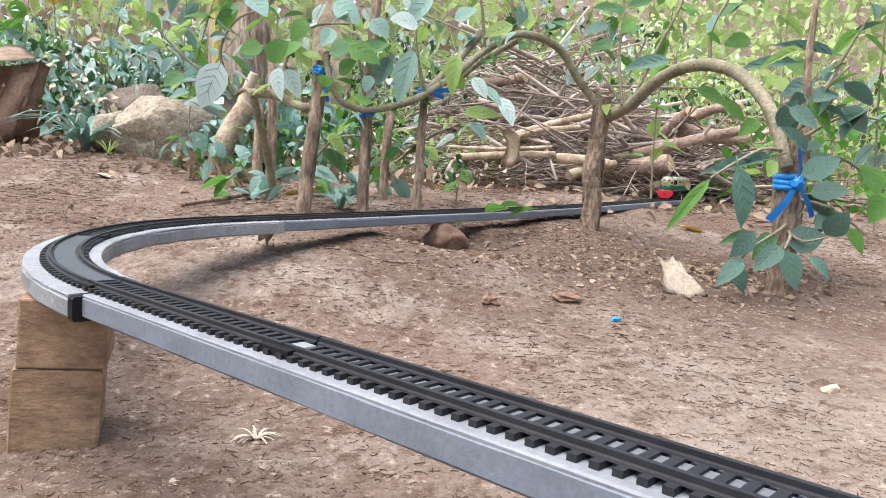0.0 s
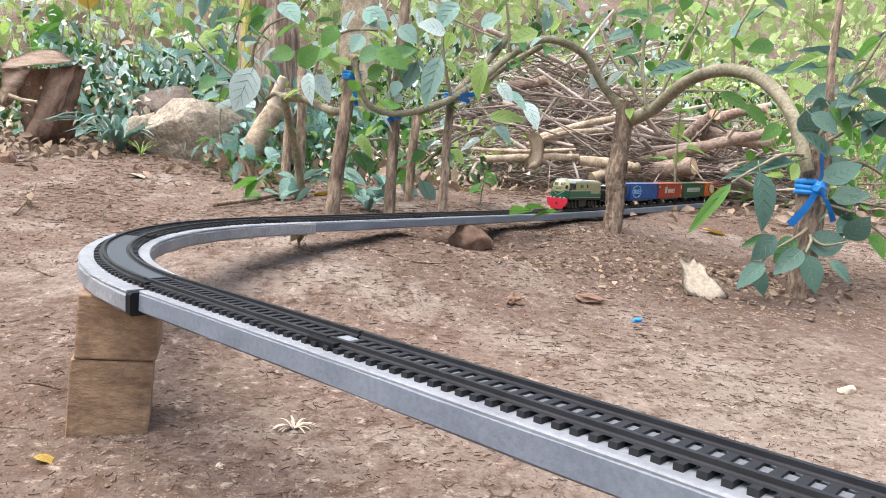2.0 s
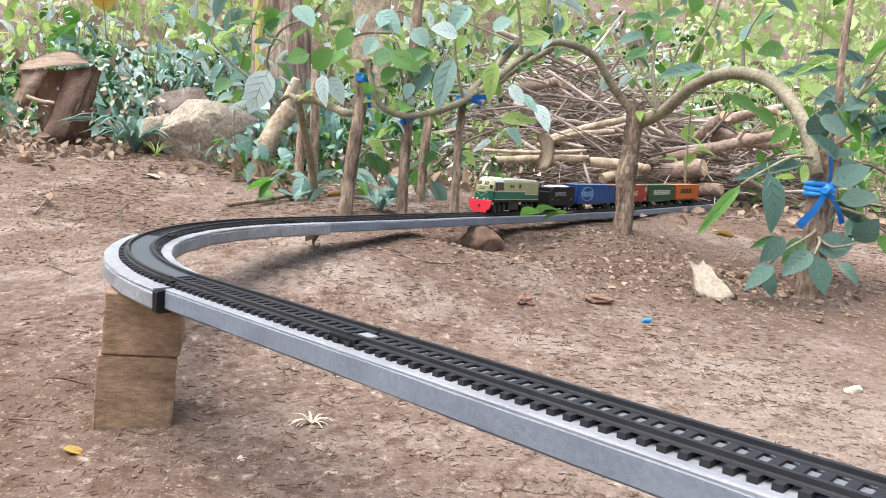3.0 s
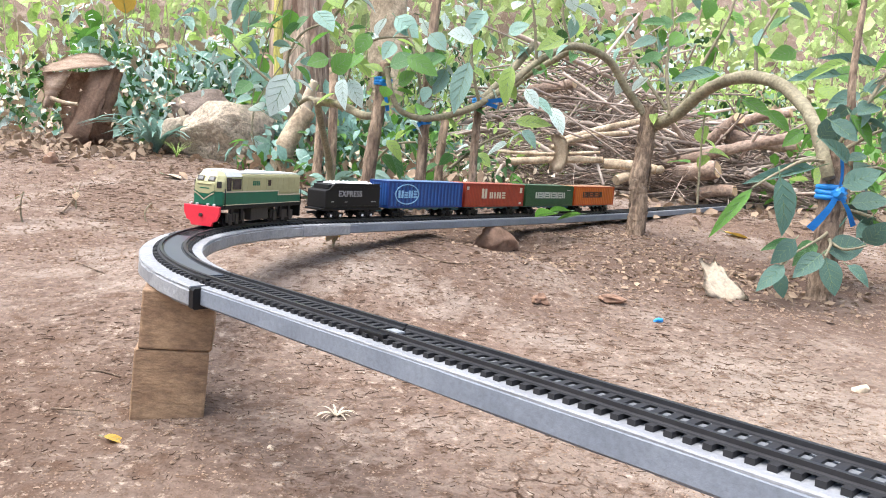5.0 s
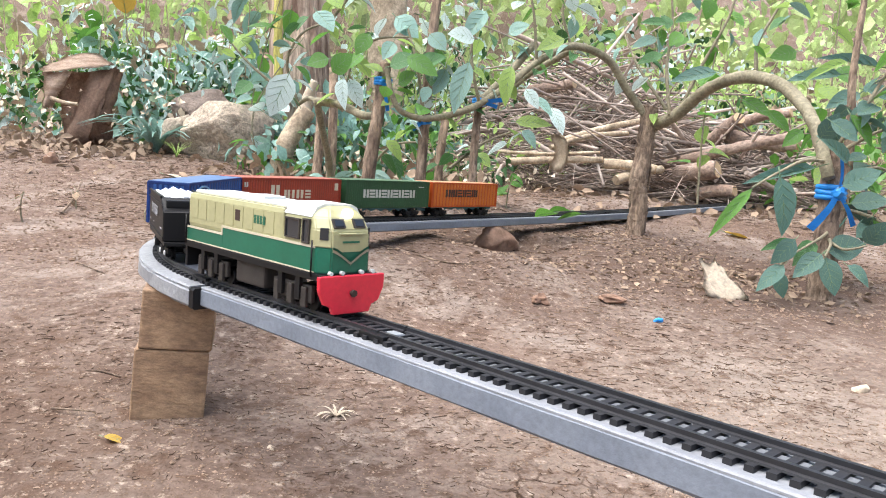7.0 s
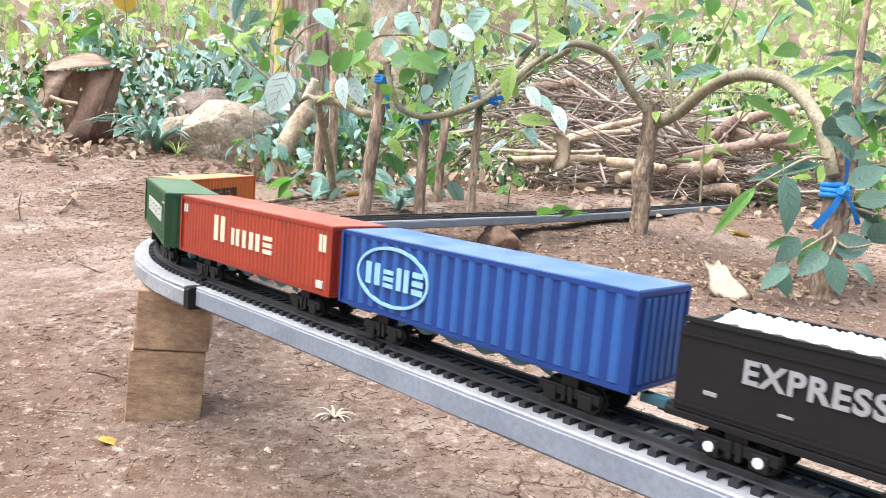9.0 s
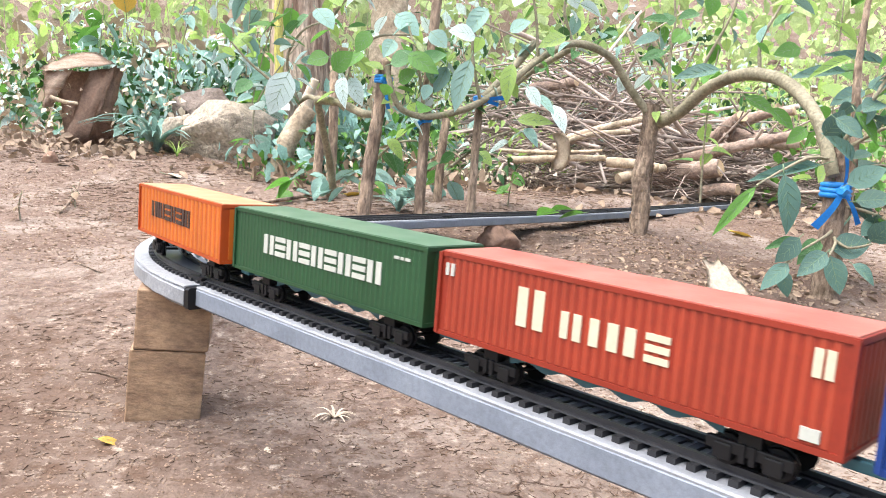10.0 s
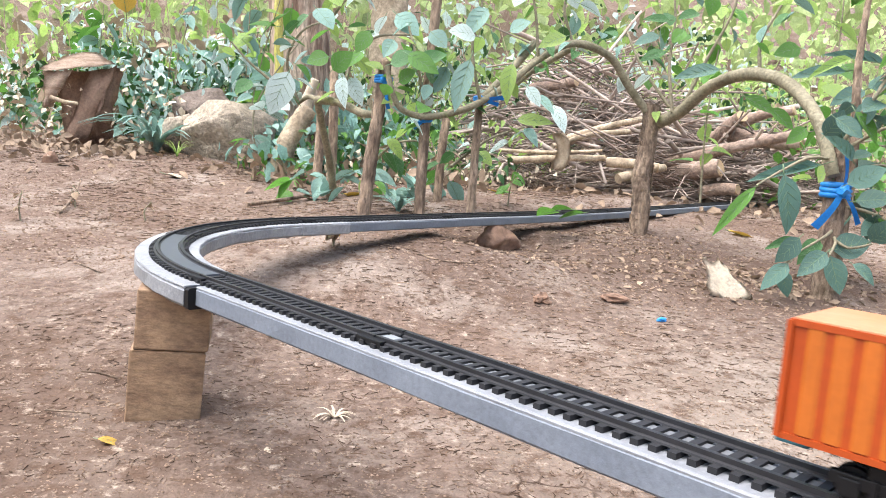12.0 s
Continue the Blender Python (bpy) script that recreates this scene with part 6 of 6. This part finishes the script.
# ---- litter, pebbles, crumbs ----
def build_litter():
    rng = random.Random(101)
    verts, faces = [], []
    for i in range(36000):
        near = rng.random() < 0.55
        y = rng.uniform(0.28, 0.95) if near else rng.uniform(0.9, 2.1)
        x = rng.uniform(-0.62 * y - 0.05, 0.62 * y + 0.05)
        s = rng.uniform(0.0004, 0.0012) if near else rng.uniform(0.0009, 0.0026)
        if rng.random() < 0.03:
            s *= 1.9
        z = on_ground(x, y) + s * 0.25
        k = len(verts)
        for c in ((1, 0, 0), (-1, 0, 0), (0, 1, 0), (0, -1, 0), (0, 0, 1), (0, 0, -1)):
            verts.append((x + c[0] * s * rng.uniform(0.5, 1.3), y + c[1] * s * rng.uniform(0.5, 1.3), z + c[2] * s * rng.uniform(0.4, 0.8)))
        faces += [(k, k + 2, k + 4), (k + 2, k + 1, k + 4), (k + 1, k + 3, k + 4), (k + 3, k, k + 4), (k + 2, k, k + 5), (k + 1, k + 2, k + 5), (k + 3, k + 1, k + 5), (k, k + 3, k + 5)]
    me = bpy.data.meshes.new("soil_crumbs")
    me.from_pydata(verts, [], faces)
    me.materials.append(CRUMB)
    tagged(new("soil_crumbs", me), "loose soil crumbs and grit on the yard", "grit", kind="stuff")
    verts, faces = [], []
    for i in range(17000):
        y = rng.uniform(0.4, 2.2)
        x = rng.uniform(-0.62 * y - 0.05, 0.62 * y + 0.05)
        if noise.noise((x * 3, y * 3, 5)) < -0.1:
            continue
        ln, r = rng.uniform(0.0015, 0.006) * (0.15 + y), rng.uniform(0.0002, 0.0004) * (0.3 + y)
        a = rng.uniform(0, 3.14)
        d, q = Vector((math.cos(a), math.sin(a), 0)), Vector((-math.sin(a), math.cos(a), 0))
        c = Vector((x, y, on_ground(x, y) + r))
        b = q * rng.uniform(-0.2, 0.2) * ln
        k = len(verts)
        for e, o in ((-1, b * 0), (0, b), (1, b * 0)):
            for w in (q * r, Vector((0, 0, r * 1.6)), -q * r):
                verts.append(tuple(c + d * ln * e + o + w))
        for j in (0, 3):
            faces += [(k + j, k + j + 1, k + j + 4, k + j + 3), (k + j + 1, k + j + 2, k + j + 5, k + j + 4)]
    me = bpy.data.meshes.new("dry_litter")
    me.from_pydata(verts, [], faces)
    me.materials.append(LITTER)
    tagged(new("dry_litter", me), "scattered bits of straw and twig on the soil", "litter", kind="stuff")

    def edge(r):
        x = r.uniform(-1.3, 1.3)
        y = r.gauss(2.0, 0.22)
        return (x, y, ground_z(x, y) + r.uniform(0.002, 0.02))

    foliage("leaf_litter", "brown dead leaves lying along the yard's edge", LEAF_DRY, 520, edge, (0.018, 0.045), random.Random(5), "litter", 0.3, 0.3)

    def left_edge(r):
        x = r.uniform(-1.4, -0.72)
        y = r.gauss(1.86, 0.12)
        return (x, y, ground_z(x, y) + r.uniform(0.002, 0.03))

    def shrub_foot(r):
        x, y = r.gauss(0.46, 0.09), r.gauss(1.08, 0.06)
        return (x, y, on_ground(x, y) + r.uniform(0.0005, 0.004))

    foliage("leaf_litter", "crumbled brown leaves at the shrub's foot", LEAF_DRY, 420, shrub_foot, (0.006, 0.018), random.Random(7), "litter", 0.3, 0.3)

    def bank(r):
        x, y = r.uniform(-0.05, 0.45), r.uniform(0.95, 1.35)
        return (x, y, on_ground(x, y) + r.uniform(0.0005, 0.003)) if abs(track_side(x, y)) > 0.05 else None

    foliage("leaf_litter", "small crumbled dead leaves on the bank", LEAF_DRY, 700, bank, (0.004, 0.013), random.Random(8), "litter", 0.3, 0.3)

    foliage("leaf_litter", "heap of brown dead leaves by the dry sheath", LEAF_DRY, 420, left_edge, (0.012, 0.034), random.Random(6), "litter", 0.28, 0.4)


LITTER = material("litter", (0.24, 0.165, 0.115), (0.11, 0.07, 0.05), rough=0.95, coarse=20, fine=200, bump=0.4, piece=0.75, mix=1.0, spec=0.1)
CRUMB = material("crumb", (0.25, 0.18, 0.135), (0.13, 0.088, 0.062), rough=0.95, coarse=20, fine=200, bump=0.5, piece=0.35, mix=1.0, spec=0.1)
build_litter()


# ---- green background ----
def build_background():
    def bush(cx, cy, rx, ry, h, z0=None):
        def place(r):
            a, k = r.uniform(0, 6.283), math.sqrt(r.random())
            x, y = cx + math.cos(a) * k * rx, cy + math.sin(a) * k * ry
            top = h * (1 - 0.55 * k * k) * (0.75 + 0.5 * noise.noise((x * 3, y * 3, cx)))
            z = ground_z(x, y) + top * r.random() ** 0.7
            if noise.noise((x * 5, y * 5, z * 5 + cx)) < -0.12:
                return None
            return (x, y, z)
        return place

    data = (
        ("green", LEAF, "broad-leaved green weeds behind the rocks", bush(-1.0, 2.55, 0.55, 0.32, 0.42), 627, (0.031, 0.072)),
        ("dark", LEAF_SHADE, "weeds in shade-dark colour behind the rocks", bush(-0.9, 2.65, 0.75, 0.3, 0.34), 798, (0.031, 0.065)),
        ("sheen", LEAF_SKY_SHEEN, "large leaves with sky sheen in their colour behind the rocks", bush(-0.8, 2.35, 0.5, 0.22, 0.38), 627, (0.031, 0.079)),
        ("white", LEAF_PALE_SHEEN, "glossy leaves with whitish sheen in their colour behind the rocks", bush(-0.95, 2.5, 0.6, 0.3, 0.55), 494, (0.031, 0.072)),
        ("young", LEAF_YOUNG, "bright young leaves at the yard's edge", bush(-1.15, 2.9, 0.8, 0.4, 0.75), 798, (0.031, 0.072)),
        ("dry", LEAF_DRY, "dead brown leaves caught in the weeds", bush(-0.9, 2.6, 0.8, 0.4, 0.5), 494, (0.025, 0.072)),
        ("far", LEAF_FAR, "light green undergrowth behind the trunks", bush(-0.3, 3.1, 0.9, 0.45, 0.9), 1064, (0.031, 0.072)),
        ("far", LEAF_PALE_SHEEN, "glossy undergrowth with pale sheen in its colour behind the trunks", bush(-0.2, 2.9, 0.8, 0.3, 0.8), 627, (0.031, 0.072)),
        ("low", LEAF, "green weeds between the stakes", bush(-0.2, 1.85, 0.32, 0.22, 0.2), 361, (0.019, 0.043)),
        ("low", LEAF_SHADE, "weeds in shade-dark colour between the stakes", bush(-0.15, 1.95, 0.36, 0.22, 0.22), 418, (0.019, 0.043)),
        ("low", LEAF_SKY_SHEEN, "weeds with sky sheen in their colour between the stakes", bush(-0.33, 1.9, 0.25, 0.2, 0.24), 247, (0.022, 0.050)),
        ("low", LEAF_DRY, "dry leaves lying between the stakes", bush(-0.15, 1.8, 0.35, 0.25, 0.1), 304, (0.019, 0.043)),
        ("tall", LEAF_SKY_SHEEN, "leaves with sky sheen in their colour in front of the trunks", bush(-0.28, 2.05, 0.3, 0.14, 0.36), 323, (0.028, 0.061)),
        ("mid", LEAF_YOUNG, "leafy bush above the brushwood", bush(0.35, 3.0, 0.8, 0.3, 0.85), 798, (0.031, 0.065)),
        ("mid", LEAF_PALE_SHEEN, "leafy bush with pale sheen in its colour above the brushwood", bush(0.3, 3.05, 0.8, 0.3, 0.9), 570, (0.031, 0.065)),
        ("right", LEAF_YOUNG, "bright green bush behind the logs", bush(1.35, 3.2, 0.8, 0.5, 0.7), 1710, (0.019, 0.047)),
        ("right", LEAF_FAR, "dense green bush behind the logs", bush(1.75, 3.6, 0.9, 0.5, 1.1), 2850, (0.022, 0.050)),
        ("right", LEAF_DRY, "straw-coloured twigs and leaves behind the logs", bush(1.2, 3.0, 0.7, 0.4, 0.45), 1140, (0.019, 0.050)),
        ("fine", LEAF_PALE_SHEEN, "small leaves and scraps coloured with whitish sheen among the weeds", bush(-0.75, 2.3, 0.75, 0.3, 0.5), 1500, (0.010, 0.026)),
        ("fine", LEAF_SHADE, "small leaves in shade-dark colour deep in the weeds", bush(-0.75, 2.4, 0.8, 0.3, 0.42), 1600, (0.014, 0.034)),
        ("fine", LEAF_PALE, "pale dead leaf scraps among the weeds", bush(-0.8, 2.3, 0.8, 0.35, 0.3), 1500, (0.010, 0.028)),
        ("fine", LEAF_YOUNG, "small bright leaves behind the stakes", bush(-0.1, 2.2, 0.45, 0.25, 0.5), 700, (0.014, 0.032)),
        ("fine", LEAF_SHADE, "small leaves in shade-dark colour behind the stakes", bush(-0.1, 2.45, 0.5, 0.25, 0.55), 1200, (0.016, 0.036)),
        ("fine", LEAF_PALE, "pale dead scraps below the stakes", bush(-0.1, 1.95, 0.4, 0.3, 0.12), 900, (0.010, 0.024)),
        ("fine", LEAF_SHADE, "small leaves in shade-dark colour above the brushwood", bush(0.5, 3.1, 1.0, 0.3, 0.9), 1500, (0.018, 0.04)),
        ("fine", LEAF_PALE_SHEEN, "small leaves coloured with whitish sheen above the brushwood", bush(0.7, 3.1, 1.1, 0.4, 0.9), 1500, (0.014, 0.034)),
        ("fine", LEAF_DEEP, "dark green bush beyond the logs", bush(1.5, 3.1, 0.8, 0.4, 0.6), 1500, (0.018, 0.042)),
        ("right", LEAF, "green bush beside the arching shrub", bush(1.15, 2.1, 0.32, 0.25, 0.32), 494, (0.019, 0.043)),
    )
    for k, (nm, mat, label, place, n, size) in enumerate(data):
        foliage("bush", label, mat, n, place, size, random.Random(200 + k), ratio=random.Random(k).choice((0.22, 0.28, 0.33)))

    rng = random.Random(400)
    verts, faces = [], []
    for i in range(420):
        x = rng.uniform(-1.7, 1.9)
        y = rng.uniform(2.3, 3.3)
        if 0.05 < x < 1.1 and y < 2.8:
            continue
        z = ground_z(x, y)
        h, lx, ly = rng.uniform(0.2, 0.8), rng.uniform(-0.25, 0.25), rng.uniform(-0.2, 0.2)
        r0 = rng.uniform(0.0015, 0.004)
        k = len(verts)
        for t in (0, 0.35, 0.7, 1.0):
            c = Vector((x + lx * t * t + 0.015 * math.sin(9 * t + i), y + ly * t * t, z + h * t))
            for a in (0, 2.09, 4.19):
                verts.append((c.x + math.cos(a) * r0 * (1.1 - t), c.y + math.sin(a) * r0 * (1.1 - t), c.z))
        for j in (0, 3, 6):
            for q in range(3):
                w = (q + 1) % 3
                faces.append((k + j + q, k + j + w, k + j + w + 3, k + j + q + 3))
    me = bpy.data.meshes.new("weed_stems")
    me.from_pydata(verts, [], faces)
    me.materials.append(BARK_PALE)
    tagged(new("weed_stems", me), "thin upright stems among the weeds", "weeds", kind="stuff")

    def grass(r):
        x, y = r.uniform(0.7, 2.4), r.uniform(2.35, 3.4)
        return (x, y, ground_z(x, y) - 0.004)

    foliage("grass", "pale green and straw grass behind the logs", LEAF_FAR, 5000, grass, (0.05, 0.14), random.Random(301), "grass", 0.035, 0.4)
    foliage("grass", "dry straw grass behind the logs", LEAF_PALE, 2600, grass, (0.04, 0.12), random.Random(302), "grass", 0.03, 0.5)

    def wall(r):
        a = r.uniform(-0.75, 3.9)
        d = r.uniform(4.6, 6.5)
        x, y = math.cos(a) * d, math.sin(a) * d
        z = ground_z(x, y) + r.random() * (1.5 + 0.9 * noise.noise((x * 0.6, y * 0.6, 2)))
        if noise.noise((x * 1.3, y * 1.3, z * 1.6)) < -0.3:
            return None
        return (x, y, z)

    foliage("hedge", "light green trees and bushes round the yard", LEAF_FAR, 15000, wall, (0.07, 0.17), random.Random(300), "hedge")


build_background()


# ---- weeds at the edge ----
def build_edge_weeds():
    rng = random.Random(500)
    for x, y, h, kinds, label in ((-0.52, 1.95, 0.42, ["young", "green"], "tall thin weed with bright leaves beside the rock"), (-0.62, 2.25, 0.5, ["sheen", "white"], "tall weed with whitish sheen in its leaf colour behind the rock"),
                                  (-1.0, 2.2, 0.38, ["sheen", "green"], "weed with broad leaves, sky sheen in their colour"), (-0.82, 2.3, 0.45, ["young", "sheen"], "weed with long bright leaves"),
                                  (-0.45, 1.85, 0.33, ["white", "sheen"], "weed with large leaves, whitish sheen in their colour, by the stump"), (0.62, 1.9, 0.5, ["young", "green"], "thin sapling beside the brushwood"),
                                  (0.85, 1.75, 0.55, ["green", "young"], "thin sapling beside the logs"), (1.0, 1.6, 0.5, ["sheen", "green"], "sapling with sky sheen in its leaf colour at the yard's edge")):
        z = on_ground(x, y)
        root = thing("weed", label, "weed", Matrix.Translation((x, y, z)), "weeds at the edge")
        pts = [(x, y, z - 0.01), (x + rng.uniform(-0.03, 0.03), y, z + h * 0.45), (x + rng.uniform(-0.08, 0.08), y + rng.uniform(-0.05, 0.05), z + h)]
        bm = limb(pts, 0.0032, 0.0012, 5, 6, 0.06, rng)
        bm.transform(root.matrix_world.inverted())
        part("stalk", bm, STEM, root)
        leaves_along(root, pts, 15, (0.05, 0.085) if y > 1.9 else (0.045, 0.07), kinds, rng, 0.03, (-0.2, 0.9), 0.25)
    x, y = -1.0, 2.35
    root = thing("weed", "stalk with one large yellow leaf", "weed", Matrix.Translation((x, y, on_ground(x, y))), "weeds at the edge")
    part("stalk", limb([(0, 0, -0.01), (0.01, 0, 0.2), (0.0, 0, 0.37)], 0.003, 0.0015, 5, 6, 0.06, rng), STEM, root)
    leaf_at(root, Vector((x, y, on_ground(x, y) + 0.37)), 4.8, -1.1, 0.2, 0.1, ["yellow"], rng)


build_edge_weeds()



# ---- movement ----
TRIP = [(0.0, -2.21), (0.5, -2.01), (1.5, -1.665), (2.5, -1.372), (3.2, -1.182), (4.8, -0.735), (5.5, -0.580), (6.0, -0.470), (6.5, -0.371), (7.2, -0.252),
        (8.8, 0.1196), (9.5, 0.280), (10.5, 0.5005), (11.1, 0.6285), (11.7, 0.7665), (12.0, 0.8485)]


def trip(t):
    """How far the last wagon has come at t seconds."""
    n = len(TRIP)
    slope = []
    for i in range(n):
        a, b = TRIP[max(i - 1, 0)], TRIP[min(i + 1, n - 1)]
        slope.append((b[1] - a[1]) / (b[0] - a[0]))
    for i in range(n - 1):
        (t0, u0), (t1, u1) = TRIP[i], TRIP[i + 1]
        if t <= t1:
            d, k = t1 - t0, (t - t0) / (t1 - t0)
            return ((2 * k ** 3 - 3 * k * k + 1) * u0 + (k ** 3 - 2 * k * k + k) * d * slope[i]
                    + (3 * k * k - 2 * k ** 3) * u1 + (k ** 3 - k * k) * d * slope[i + 1])
    return TRIP[-1][1]


DROOP = [(0.0, 0.017), (5.7, 0.017), (6.5, 0.011), (7.1, 0.010), (8.0, 0.0), (8.8, -0.005), (11.0, -0.005), (11.5, -0.002), (12.0, 0.0)]


def droop(t):
    """How far the free near straight of the track is tipped up, in radians; the train weighs it down."""
    return lerp_table(t, [d[0] for d in DROOP], [d[1] for d in DROOP])


def lift(u, t):
    return track_rise(u) + math.tan(droop(t)) * max(0.0, u - ARC)


def motions():
    hinge = Matrix.Translation((NEAR_START.x, NEAR_START.y, FOAM_TOP))
    axis = Vector((NEAR_WAY.y, -NEAR_WAY.x, 0))
    for piece in NEAR_THINGS:
        walk(piece, [(t, hinge @ Matrix.Rotation(a, 4, axis) @ hinge.inverted()) for t, a in DROOP])
    times = [0.2 * i for i in range(61)]
    for root, bogies, ahead, half in TRAIN:
        rows, turns = [], [[] for _ in bogies]
        for t in times:
            u = trip(t) + ahead
            (a, da), (b, db) = track_at(u + half), track_at(u - half)
            way = (a - b).normalized()
            mid = (a + b) / 2
            ang = math.atan2(way.y, way.x)
            za, zb = lift(u + half, t), lift(u - half, t)
            tilt = math.atan2(zb - za, 2 * half)
            rows.append((t, Matrix.Translation((mid.x, mid.y, RAIL_TOP - 0.0002 + (za + zb) / 2)) @ Matrix.Rotation(ang, 4, "Z") @ Matrix.Rotation(tilt, 4, "Y")))
            for k, d in enumerate((da, db)):
                rel = (math.atan2(d.y, d.x) - ang + math.pi) % (2 * math.pi) - math.pi
                turns[k].append((t, Matrix.Translation((bogies[k][1], 0, 0)) @ Matrix.Rotation(rel, 4, "Z")))
        walk(root, rows)
        for k, (b, _) in enumerate(bogies):
            walk(b, turns[k])


motions()
